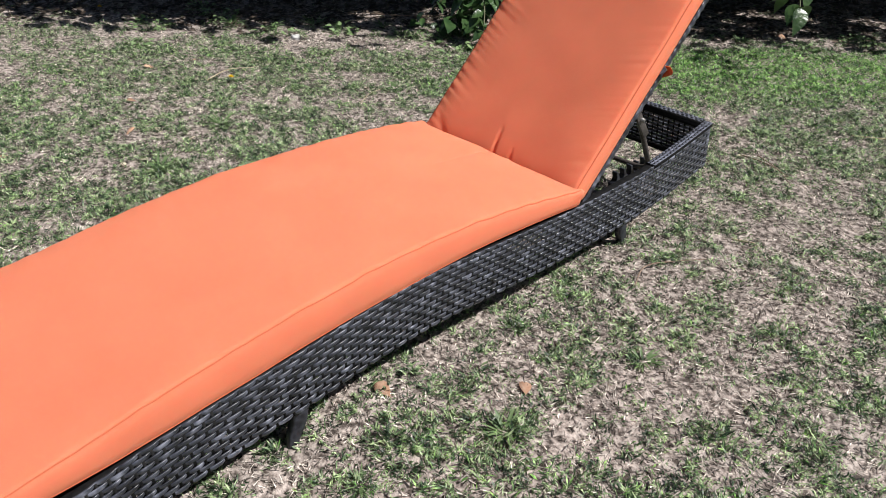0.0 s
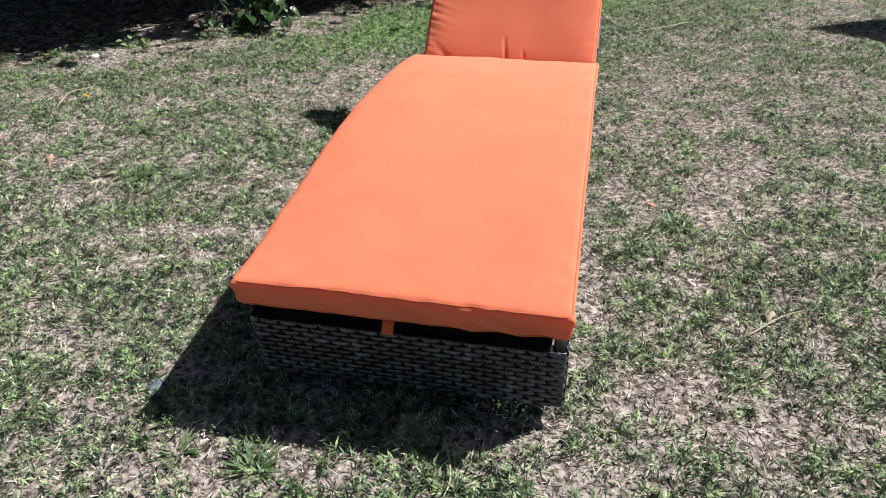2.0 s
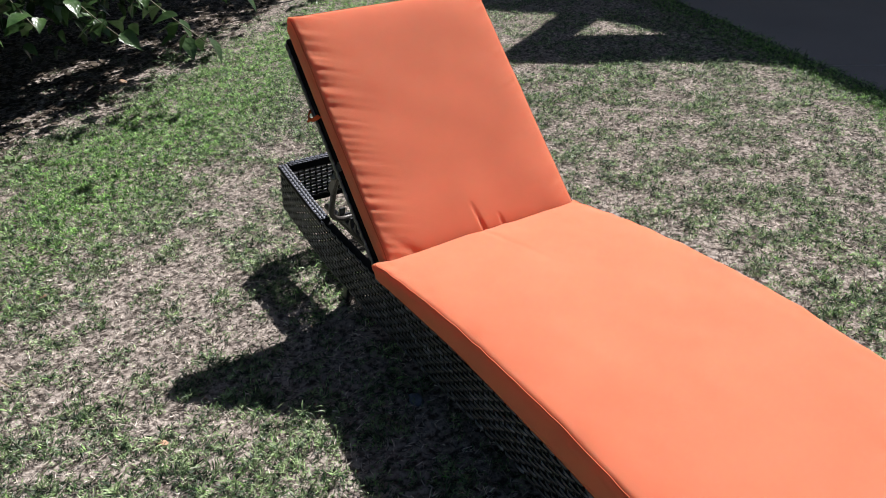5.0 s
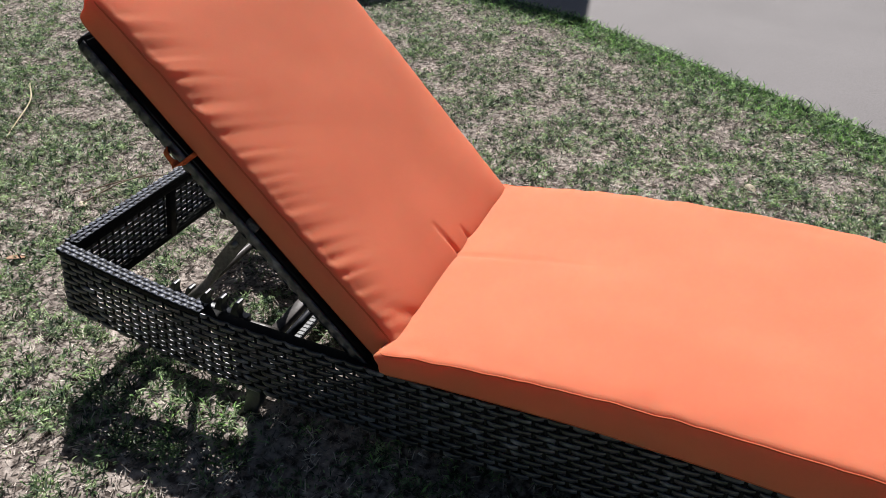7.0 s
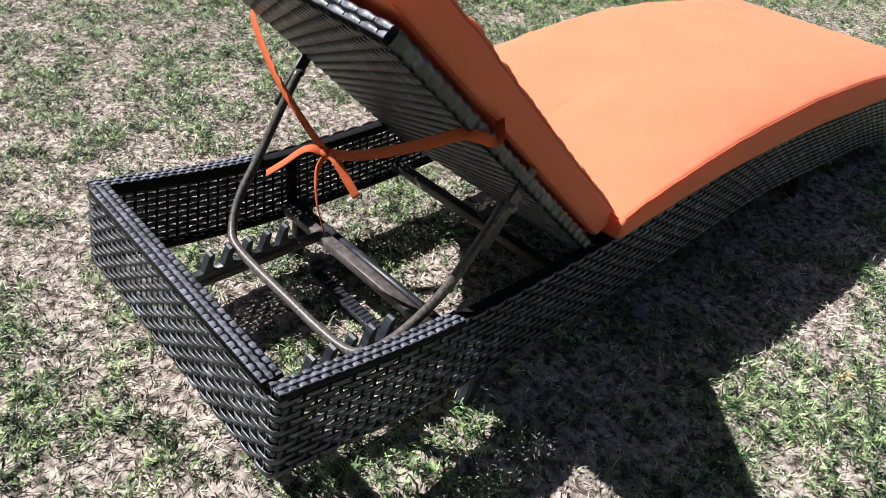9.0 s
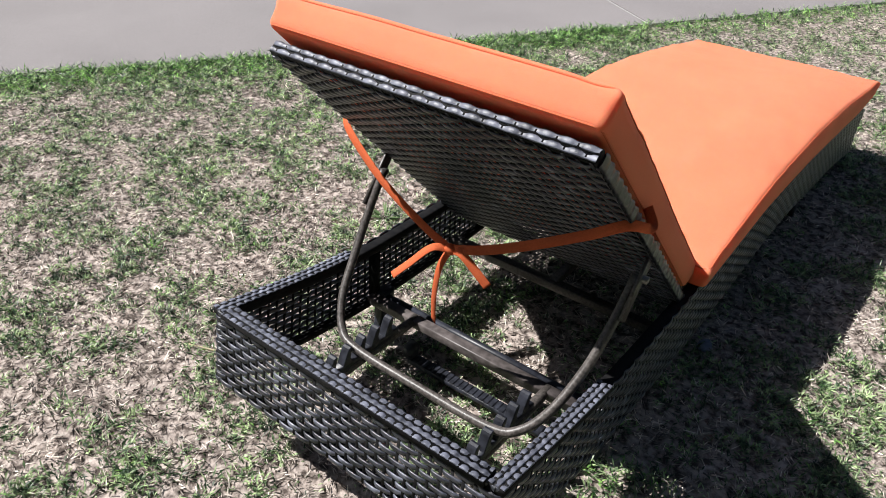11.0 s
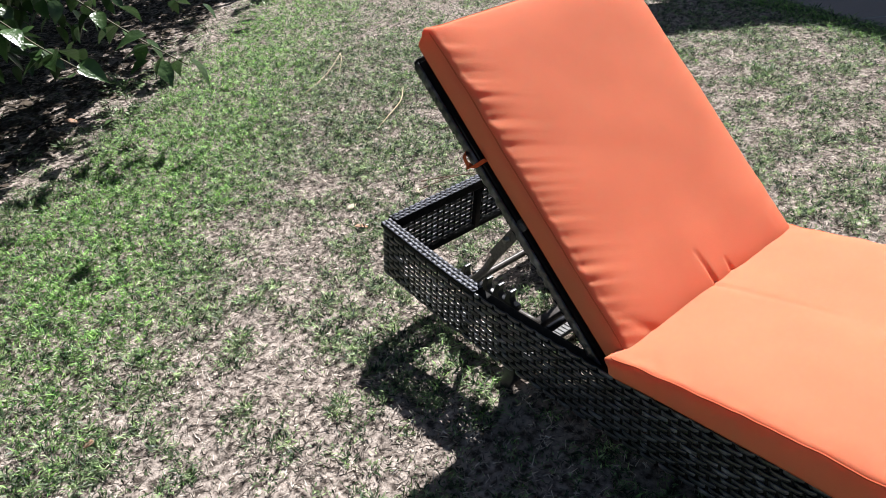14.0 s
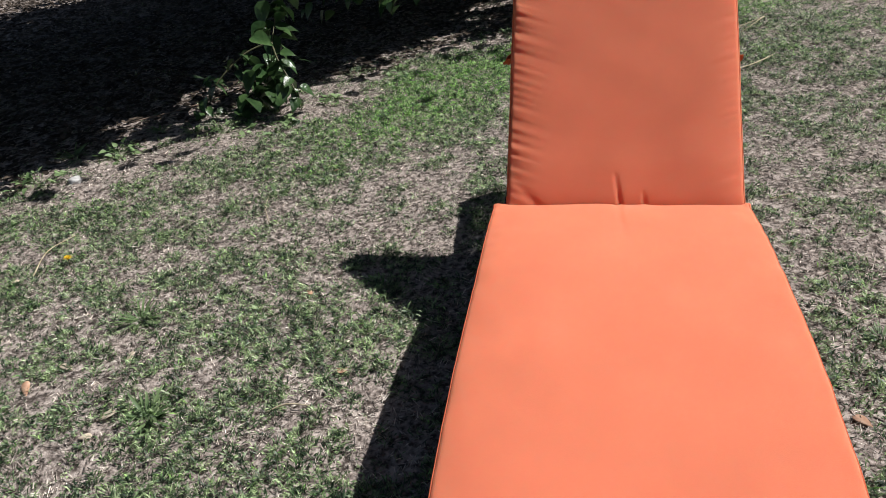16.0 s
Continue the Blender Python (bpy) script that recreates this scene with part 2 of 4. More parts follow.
def build_slab(y0, y1, gap0, gap1):
    way = Vector((0.825, -0.565, 0))
    ys = np.linspace(y0 + gap0, y1 - gap1, 24)
    pts = [Vector((float(edge_x(y)) + 0.012 * float(vnoise(y, 0.3, 6)), y, 0)) for y in ys]
    pts = pts + [pts[-1] + way * 11, pts[0] + way * 11]
    bm = bmesh.new()
    top = [bm.verts.new((p.x, p.y, 0.014)) for p in pts]
    low = [bm.verts.new((p.x, p.y, -0.09)) for p in pts]
    f = bm.faces.new(top[::-1])
    k = len(pts)
    for i in range(k):
        bm.faces.new((top[i], top[(i + 1) % k], low[(i + 1) % k], low[i]))
    bmesh.ops.recalc_face_normals(bm, faces=bm.faces[:])
    rim = [e for e in f.edges]
    bmesh.ops.bevel(bm, geom=rim, offset=0.006, segments=2, affect="EDGES")
    part("slab", bm, M_CONCRETE, pavement, smooth=False)


build_slab(-8.0, -1.03, 0, 0.004)
build_slab(-1.03, 2.62, 0.004, 0.004)
build_slab(2.62, 9.0, 0.004, 0)
for y in (-1.03, 2.62):
    a = Vector((float(edge_x(y)) + 0.01, y, 0.0035))
    part("joint", bar(a, a + Vector((0.825, -0.565, 0)) * 10.9, 0.0079, 0.020, 0.001), M_STONE, pavement, "pale filled joint between slabs")


# ---------------------------------------------------------------- lounger
W, H = 0.336, 0.167
SIDE = [(0.0, 0.206), (0.12, 0.230), (0.32, 0.262), (0.57, 0.284), (0.75, 0.302), (0.94, 0.314), (1.10, 0.310), (1.30, 0.296), (1.55, 0.283), (1.84, 0.282), (1.97, 0.287), (2.12, 0.304), (2.33, 0.339)]
SIDE_Y = np.array([float(p.y) for p in curve_through([(0, a, b) for a, b in SIDE])])
SIDE_Z = np.array([float(p.z) for p in curve_through([(0, a, b) for a, b in SIDE])])


def top_z(y):
    return float(np.interp(y, SIDE_Y, SIDE_Z))


def side_at(x, y, drop):
    """A place drop metres below the top line of the side, square to that line."""
    lo, hi = max(y - 0.02, 0.0), min(y + 0.02, 2.33)
    d = math.atan2(top_z(hi) - top_z(lo), hi - lo)
    return Vector((x, y + math.sin(d) * drop, top_z(y) - math.cos(d) * drop))


lounger = thing("sun_lounger", "dark grey woven wicker sun lounger with raised backrest", "sun lounger")
PITCH, STAKE = 0.0139, 0.0215


def strand(name, line, out, phase, parent, width=0.0136, amp=0.0020, step=6, crown=0.0014, label="", stake=STAKE, material=None, plain=False):
    """A flat resin strand along line (function of arc length, total): long floats that dip behind every other stake,
    or, when plain, an even wave."""
    at, total = line
    count = int(total / stake * step)
    sec = [(-width / 2, -0.0007), (-width * 0.27, crown), (width * 0.27, crown), (width / 2, -0.0007)]
    bm, rings = bmesh.new(), []
    for i in range(count + 1):
        s = total * i / count
        p, up = at(s)
        o = out(s) if callable(out) else out
        if plain:
            wob = math.cos(math.pi * (s / stake + phase))
            wob = amp * math.copysign(abs(wob) ** 0.7, wob)
            slim = 0.93 + 0.07 * wob / amp
        else:
            u = (s / stake - 0.5 - phase) % 2
            dip = math.exp(-(min(u, 2 - u) / 0.34) ** 2)
            wob = amp * (1 - 2 * dip)
            slim = (1 - 0.26 * dip) * (1 + 0.03 * noise.noise((s * 40, p.z * 90, p.x * 7)))
        rings.append([bm.verts.new(p + up * (a * slim) + o * (b + wob)) for a, b in sec])
    for a, b in zip(rings, rings[1:]):
        for j in range(4):
            bm.faces.new((a[j], b[j], b[(j + 1) % 4], a[(j + 1) % 4]))
    return part(name, bm, material or M_WICKER, parent, label)


def build_side(sx):
    """One long woven side with its frame, stakes and strands."""
    x = sx * (W - 0.006)
    ys = np.linspace(0.012, 2.318, 70)
    bm = sweep(bmesh.new(), [side_at(sx * (W - 0.020), y, 0.012) for y in ys], rounded(0.026, 0.02, 0.004))
    sweep(bm, [side_at(sx * (W - 0.018), y, H - 0.008) for y in ys], rounded(0.022, 0.016, 0.004))
    for y in (0.02, 0.59, 1.20, 1.90, 2.31):
        sweep(bm, [side_at(sx * (W - 0.022), y, 0.01), side_at(sx * (W - 0.022), y, H - 0.004)], rounded(0.02, 0.02, 0.003), Vector((0, 1, 0)))
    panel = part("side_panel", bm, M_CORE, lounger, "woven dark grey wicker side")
    # stakes coloured near-black so the gaps between strands look shaded
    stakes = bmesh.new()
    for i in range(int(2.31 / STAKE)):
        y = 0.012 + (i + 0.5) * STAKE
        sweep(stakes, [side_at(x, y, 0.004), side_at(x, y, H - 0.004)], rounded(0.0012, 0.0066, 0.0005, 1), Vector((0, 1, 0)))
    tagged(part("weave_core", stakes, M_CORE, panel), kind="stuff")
    for r in range(12):
        def at(s, drop=0.006 + r * PITCH):
            return side_at(x, 0.012 + s, drop), Vector((0, 0, 1))
        strand("strand", (at, 2.318 - 0.012), Vector((sx, 0, 0)), r % 2, panel)
    return panel


def corner_strand(parent, sx, sy, y, drop, row, radius=0.016):
    """A strand bent round an upright corner of the frame, tucked in behind its neighbours at both ends."""
    centre = side_at(0, y, drop)
    cx, cy = sx * (W - 0.004 - radius), centre.y - sy * (0.004 + radius)
    bm, rings = bmesh.new(), []
    for i in range(11):
        a = radians(-25 + 14 * i)
        d = Vector((sx * math.cos(a), sy * math.sin(a), 0))
        p = Vector((cx, cy, centre.z)) + d * (radius + (0.0015 if row % 2 else 0.0) - 0.004 * abs(i - 5) / 5)
        rings.append([bm.verts.new(p + Vector((0, 0, u)) + d * o) for u, o in ((-0.0069, -0.0006), (-0.004, 0.001), (0.004, 0.001), (0.0069, -0.0006))])
    for r, q in zip(rings, rings[1:]):
        for j in range(4):
            bm.faces.new((r[j], q[j], q[(j + 1) % 4], r[(j + 1) % 4]))
    bmesh.ops.recalc_face_normals(bm, faces=bm.faces[:])
    part("strand", bm, M_WICKER, parent)


def build_end(y, sy, name, label):
    """The woven end at the head (sy 1) or the foot (sy -1)."""
    ins = lambda x, inset, drop: side_at(x, y, drop) - Vector((0, sy * inset, 0))
    bm = sweep(bmesh.new(), [ins(-W + 0.03, 0.020, 0.012), ins(W - 0.03, 0.020, 0.012)], rounded(0.026, 0.02, 0.004))
    sweep(bm, [ins(-W + 0.03, 0.018, H - 0.008), ins(W - 0.03, 0.018, H - 0.008)], rounded(0.022, 0.016, 0.004))
    for x in (-0.305, 0.0, 0.305):
        sweep(bm, [ins(x, 0.022, 0.01), ins(x, 0.022, H - 0.004)], rounded(0.02, 0.016, 0.003), Vector((0, 1, 0)))
    panel = part(name, bm, M_CORE, lounger, label)
    stakes = bmesh.new()
    for i in range(int((2 * W - 0.036) / STAKE)):
        x = -W + 0.018 + (i + 0.5) * STAKE
        sweep(stakes, [ins(x, 0.006, 0.004), ins(x, 0.006, H - 0.004)], rounded(0.0066, 0.0012, 0.0005, 1), Vector((0, 1, 0)))
    tagged(part("weave_core", stakes, M_CORE, panel), kind="stuff")
    for r in range(12):
        def at(s, drop=0.006 + r * PITCH):
            return ins(-W + 0.018 + s, 0.006, drop), Vector((0, 0, 1))
        strand("strand", (at, 2 * W - 0.036), Vector((0, sy, 0)), r % 2, panel)
        for sx in (-1, 1):
            corner_strand(panel, sx, sy, y, 0.006 + r * PITCH, r)
    return panel


def rim_binding(parent, line, up, width=0.032, rows=3, stake=0.0092):
    """A dark bound rim with rows of pale ribbons woven through it, staggered row by row."""
    acc = np.concatenate([[0], np.cumsum([(b - a).length for a, b in zip(line, line[1:])])])
    total = float(acc[-1])

    def at(s):
        i = int(min(np.searchsorted(acc, s, "right") - 1, len(line) - 2))
        k = (s - acc[i]) / (acc[i + 1] - acc[i])
        return line[i].lerp(line[i + 1], k), (line[i + 1] - line[i]).normalized()

    part("rim_core", sweep(bmesh.new(), [p - up * 0.004 for p in line], rounded(width, 0.014, 0.004), up), M_CORE, parent)
    for k in range(rows):
        def ribbon(s, off=(k + 0.5) / rows - 0.5):
            p, d = at(min(s, total - 1e-5))
            side = d.cross(up).normalized()
            return p + side * off * width + up * (0.0039 - 0.0010 * (2 * off) ** 2), side
        strand("rim_strand", (ribbon, total), up, k % 2, parent, width=0.92 * width / rows, amp=0.0011, stake=stake, material=M_WRAP, step=6, crown=0.0004, plain=True)


right = build_side(1)
left = build_side(-1)
head = build_end(2.33, 1, "head_panel", "woven dark grey wicker end at the head")
foot = build_end(0.0, -1, "foot_panel", "woven dark grey wicker end at the foot")
UP = Vector((0, 0, 1))
for panel, sx in ((left, -1), (right, 1)):
    rim_binding(panel, [Vector((sx * (W - 0.017), y, top_z(y))) for y in np.linspace(1.975, 2.325, 12)], UP)
rim_binding(head, [Vector((-W + 0.035, 2.3165, 0.340)), Vector((W - 0.035, 2.3165, 0.340))], UP, 0.036)

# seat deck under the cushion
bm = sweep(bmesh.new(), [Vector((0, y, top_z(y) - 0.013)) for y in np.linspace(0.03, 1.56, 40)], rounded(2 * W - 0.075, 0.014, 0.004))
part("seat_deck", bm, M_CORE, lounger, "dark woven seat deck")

# raised backrest: U runs up along it, N points off its front
HINGE = Vector((0, 1.565, 0.243))
A45 = radians(45.5)
BU, BN = Vector((0, math.cos(A45), math.sin(A45))), Vector((0, -math.sin(A45), math.cos(A45)))
BACK_L, BACK_W = 0.800, 0.316


def on_back(x, u, n):
    return Vector((x, 0, 0)) + HINGE + BU * u + BN * n


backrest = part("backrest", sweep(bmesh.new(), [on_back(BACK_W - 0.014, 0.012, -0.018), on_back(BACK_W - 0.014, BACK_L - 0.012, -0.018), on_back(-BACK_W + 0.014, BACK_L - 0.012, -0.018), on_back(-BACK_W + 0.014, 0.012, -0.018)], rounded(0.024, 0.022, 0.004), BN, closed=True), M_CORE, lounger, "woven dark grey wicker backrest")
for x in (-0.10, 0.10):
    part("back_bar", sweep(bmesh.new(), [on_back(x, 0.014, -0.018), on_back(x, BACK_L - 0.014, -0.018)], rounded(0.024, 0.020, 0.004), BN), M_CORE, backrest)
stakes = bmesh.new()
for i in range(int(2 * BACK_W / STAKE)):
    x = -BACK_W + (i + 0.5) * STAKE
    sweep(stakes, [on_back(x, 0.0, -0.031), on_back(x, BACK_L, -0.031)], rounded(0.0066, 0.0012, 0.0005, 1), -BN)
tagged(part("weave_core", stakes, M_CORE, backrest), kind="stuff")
for r in range(int(BACK_L / PITCH)):
    def at(s, u=0.007 + r * PITCH):
        return on_back(-BACK_W + s, u, -0.031), BU
    strand("strand", (at, 2 * BACK_W), -BN, r % 2, backrest)
rim_binding(backrest, [on_back(-BACK_W + 0.004, BACK_L + 0.001, -0.019), on_back(BACK_W - 0.004, BACK_L + 0.001, -0.019)], BU, 0.023, 2, 0.0165)
for sx in (-1, 1):
    def edge(s, sx=sx):
        return on_back(sx * (BACK_W + 0.001), 0.006 + s, -0.020), BN
    strand("edge_strand", (edge, BACK_L - 0.010), Vector((sx, 0, 0)), 0, backrest, width=0.026, amp=0.0009, stake=0.0139, material=M_WICKER, plain=True)

# metalwork inside the frame
part("cross_bar", bar((-0.312, 1.918, 0.138), (0.312, 1.918, 0.138), 0.026, 0.022), M_BAR, lounger, "dark painted steel cross bar")
part("cross_bar", tube([(-0.312, 1.889, 0.134), (0.312, 1.889, 0.134)], 0.010, 12, 0), M_PLASTIC, lounger, "black round cross bar")
part("cross_bar", bar((-0.312, 1.60, 0.150), (0.312, 1.60, 0.150), 0.026, 0.022), M_TUBE, lounger, "brown painted steel cross bar")
stretcher = part("stretcher", bar((-0.26, 1.935, 0.040), (0.17, 1.935, 0.040), 0.030, 0.012), M_PLASTIC, lounger, "black ribbed leg stretcher")
for i in range(30):
    part("rib", box((-0.246 + 0.0135 * i, 1.9215, 0.0445), (-0.2345 + 0.0135 * i, 1.9485, 0.0482), 0.0012), M_PLASTIC, stretcher, smooth=False)
part("end_stop", box((0.160, 1.919, 0.0455), (0.184, 1.951, 0.082), 0.003), M_PLASTIC, stretcher)
part("seat_rail", bar((0.0, 0.05, 0.215), (0.0, 1.60, 0.160), 0.024, 0.020), M_TUBE, lounger)
HOOK_Y = [2.015 + 0.0425 * i for i in range(5)]


def hook_shape(x, y, z):
    """A fin that leans towards the foot, with a hollow under its tip."""
    side = curve_through([(0, 0.013, 0), (0, 0.008, 0.013), (0, 0.001, 0.027), (0, -0.006, 0.039), (0, -0.016, 0.040), (0, -0.014, 0.030), (0, -0.010, 0.018), (0, -0.012, 0.007), (0, -0.018, 0)], 2)
    bm = bmesh.new()
    a, b = ([bm.verts.new((x + e, y + p.y, z + p.z)) for p in side] for e in (-0.0105, 0.0105))
    bm.faces.new(a)
    bm.faces.new(b[::-1])
    k = len(side)
    walls = [bm.faces.new((a[i], a[(i + 1) % k], b[(i + 1) % k], b[i])) for i in range(k)]
    bmesh.ops.recalc_face_normals(bm, faces=bm.faces[:])
    rim = [e for e in bm.edges if sum(f in walls for f in e.link_faces) == 1]
    bmesh.ops.bevel(bm, geom=rim, offset=0.0016, segments=1, affect="EDGES")
    return bm


def build_rail(x):
    rail = part("notched_rail", tube([(x, 1.91, 0.140), (x, 2.10, 0.140), (x, 2.318, 0.146)], 0.0115, 12, 4), M_TUBE, lounger, "steel rail with black notched rests")
    part("notch_strip", bar((x, 1.985, 0.156), (x, 2.215, 0.158), 0.020, 0.016), M_PLASTIC, rail, "black plastic strip")
    part("sleeve", tube([(x, 2.232, 0.1435), (x, 2.285, 0.145)], 0.0135, 12, 0), M_BRACKET, rail)
    for y in HOOK_Y:
        part("hook", hook_shape(x, y, 0.1615), M_PLASTIC, rail, smooth=False)


build_rail(-0.178)
build_rail(0.178)
ARM = [(-0.300, 1.880, 0.470), (-0.296, 1.930, 0.400), (-0.285, 1.990, 0.320), (-0.262, 2.058, 0.250), (-0.225, 2.100, 0.206), (-0.170, 2.117, 0.191), (0, 2.119, 0.188)]
ARM = ARM + [(-x, y, z) for x, y, z in ARM[-2::-1]]
support = part("support_bar", tube(ARM, 0.0092, 12, 6), M_TUBE, lounger, "bent brown steel support bar")
for sx in (-1, 1):
    plate = part("bracket", bar((sx * 0.308, 1.93, 0.400), (sx * 0.308, 1.835, 0.520), 0.007, 0.026, 0.002, Vector((0, 1, 1))), M_TUBE, support, "flat steel bracket")
    part("bolt", tube([(sx * 0.322, 1.880, 0.466), (sx * 0.292, 1.880, 0.466)], 0.0075, 8, 0), M_BRACKET, plate, "bright steel bolt")


def build_leg(x, y, way):
    z = top_z(y) - H
    line = curve_through([(x, y - 0.02 * way, z + 0.035), (x, y - 0.012 * way, z * 0.62), (x, y + 0.004 * way, z * 0.25), (x, y + 0.012 * way, -0.004)], 5)
    n = len(line)
    part("leg", sweep(bmesh.new(), line, rounded(0.028, 0.042, 0.006), Vector((0, 1, 0)), lambda i: 1.1 - 0.5 * i / n), M_PLASTIC, lounger, "short black curved leg")


for sx in (-1, 1):
    build_leg(sx * 0.298, 1.905, 1)
    build_leg(sx * 0.298, 0.590, -1)


# ---------------------------------------------------------------- cushion
def grid_box(n, half, radius, shape):
    """A box of n cells a side with round edges, bent by shape(x, y, z, q), q the unit place in the box."""
    bm, made = bmesh.new(), {}
    inner = [h - radius for h in half]

    def vert(i, j, k):
        key = (i, j, k)
        if key not in made:
            q = [2 * a / b - 1 for a, b in zip(key, n)]
            # cells crowd towards the edges
            p = [math.copysign(1 - (1 - abs(c)) ** 1.25, c) * h for c, h in zip(q, half)]
            core = [max(-a, min(a, b)) for a, b in zip(inner, p)]
            off = Vector([a - b for a, b in zip(p, core)])
            if off.length > 1e-9:
                off = off.normalized() * min(radius, off.length if sum(abs(c) > 1e-9 for c in off) == 1 else radius)
            made[key] = bm.verts.new(shape(*(Vector(core) + off), q))
        return made[key]

    for a, b, c in ((0, 1, 2), (1, 2, 0), (2, 0, 1)):
        for side in (0, n[c]):
            for i in range(n[a]):
                for j in range(n[b]):
                    keys = []
                    for di, dj in ((0, 0), (1, 0), (1, 1), (0, 1)):
                        key = [0, 0, 0]
                        key[a], key[b], key[c] = i + di, j + dj, side
                        keys.append(vert(*key))
                    if len(set(keys)) == 4:
                        bm.faces.new(keys if side else keys[::-1])
    return bm


def nz(x, y=0.0, z=0.0):
    return noise.noise((x, y, z))


SEAT_TOP = [(-0.018, 0.306), (0.10, 0.323), (0.25, 0.348), (0.42, 0.373), (0.62, 0.396), (0.85, 0.408), (1.08, 0.404), (1.25, 0.390), (1.42, 0.366), (1.58, 0.338)]
ST = curve_through([(0, a, b) for a, b in SEAT_TOP])
ST_Y, ST_Z = np.array([p.y for p in ST]), np.array([p.z for p in ST])
SEAT_HX, SEAT_HY, SEAT_HZ = 0.338, 0.798, 0.031


def seat_thick(y):
    return float(np.interp(y, [0, 0.2, 0.5, 0.9, 1.3, 1.58], [0.057, 0.078, 0.093, 0.089, 0.071, 0.051]))


def seat_shape(x, y, z, q):
    yy = y + 0.782
    th = seat_thick(yy)
    top = float(np.interp(yy, ST_Y, ST_Z))
    k = (z / SEAT_HZ + 1) / 2
    mid = min(1.0, max(0.0, (yy - 0.02) / 0.3)) * min(1.0, max(0.0, (1.50 - yy) / 0.4))
    droop = mid * (0.018 if x < 0 else 0.0) * max(0.0, (abs(x) - 0.10) / 0.24) ** 2
    crown = -droop + 0.008 * (1 - q[0] ** 4) * (1 - abs(q[1]) ** 7) if z > 0 else -droop
    edge = min(SEAT_HX - abs(x), SEAT_HY - abs(y))
    pucker = 0.0040 * math.exp(-max(edge, 0) / 0.030) * nz(yy * 26, x * 26, 3.1) + 0.0032 * nz(x * 5, yy * 4, 8) + 0.0012 * nz(x * 15, yy * 13, 2)
    side = 1 + 0.010 * (1 - (2 * k - 1) ** 2) + 0.010 * nz(yy * 3.0, 0, 5.5)
    pucker -= 0.0032 * math.exp(-((x + 0.004 - 0.05 * (1.58 - yy)) / 0.006) ** 2) * max(0.0, (yy - 1.20) / 0.38) if z > 0 else 0.0
    th += 0.011 * mid * min(1.0, max(0.0, (x - 0.14) / 0.12))
    zz = top + 0.001 - th * (1 - k) + crown + (pucker if z > 0 else 0.0)
    front = -0.003 * nz(x * 6, 0, 1.5) * (1 if q[1] < -0.9 else 0)
    front += 0.0045 * nz(x * 22 + 3 * k, k * 1.4, 6.1) * (1.6 if x > 0.12 else 0.8) * (1 if q[1] < -0.97 else 0)
    ear = 0.010 * math.exp(-(max(SEAT_HX - abs(x), 0) + max(SEAT_HY - abs(y), 0)) / 0.016) * math.exp(-((k - 0.86) / 0.25) ** 2)
    return Vector((x * side - 0.004 + math.copysign(ear, x), yy + front + math.copysign(ear, y), zz))


cushion = thing("lounger_cushion", "bright orange canvas cushion tied to the lounger", "cushion")
seat_pad = part("seat_pad", grid_box((96, 120, 6), (SEAT_HX, SEAT_HY, SEAT_HZ), 0.010, seat_shape), M_FABRIC, cushion, "flat orange canvas seat pad")

PAD_HX, PAD_HU, PAD_HN = 0.319, 0.388, 0.032
PAD_U, PAD_N = 0.442, 0.0360


def back_shape(x, y, z, q):
    k = (z / PAD_HN + 1) / 2
    e_side, e_end = PAD_HX - abs(x), PAD_HU - abs(y)
    s = 1.15 if x < 0 else 0.40
    slant = y * 33 + 13 * max(e_side, 0)
    run = nz(slant, 2.0 if x < 0 else 9.0, 0.4) + 0.6 * nz(slant * 1.9, 4.0 if x < 0 else 1.0, 2.4)
    run -= 0.5 * math.exp(-(nz(slant * 0.55, 6.0 if x < 0 else 3.0, 1.1) / 0.12) ** 2)
    reach = 0.036 + 0.02 * nz(y * 9, 5.0, x)
    fold = 0.0048 * s * math.exp(-max(e_side - 0.010, 0) / reach) * min(1.0, max(e_side, 0) / 0.020) * run
    bulge = 0.015 * (1 - q[0] ** 6) * (1 - abs(q[1]) ** 8) + 0.0035 * nz(x * 6, y * 7, 4.4)
    crease = 0.0
    if y < -0.2:
        for cx, depth, long in ((-0.004, 0.009, 0.105), (0.062, 0.006, 0.055)):
            lean = cx - 0.16 * (y + PAD_HU)
            crease -= depth * math.exp(-((x - lean) / 0.0045) ** 2) * max(0, 1 - (y + PAD_HU) / long) ** 0.6
        crease += 0.006 * math.exp(-max(e_end, 0) / 0.05) * nz(x * 9, 0.7, 7.7)
        crease -= 0.0045 * math.exp(-((x + 0.22 + 0.9 * (y + PAD_HU)) / 0.018) ** 2) * max(0, 1 - (y + PAD_HU) / 0.10)
    n = PAD_N + (2 * k - 1) * PAD_HN + ((bulge + fold + crease) if z > 0 else 0.0)
    wave = 1 + 0.008 * nz(y * 4, 0, 3.3) + 0.006 * (1 - (2 * k - 1) ** 2)
    ear = 0.010 * math.exp(-(max(e_side, 0) + max(e_end, 0)) / 0.016) * math.exp(-((k - 0.86) / 0.25) ** 2)
    return on_back(x * wave + 0.008 + math.copysign(ear, x), y + PAD_U + math.copysign(ear, y), n)


back_pad = part("back_pad", grid_box((140, 190, 6), (PAD_HX, PAD_HU, PAD_HN), 0.014, back_shape), M_FABRIC, cushion, "upright orange canvas back pad with puckered edges")


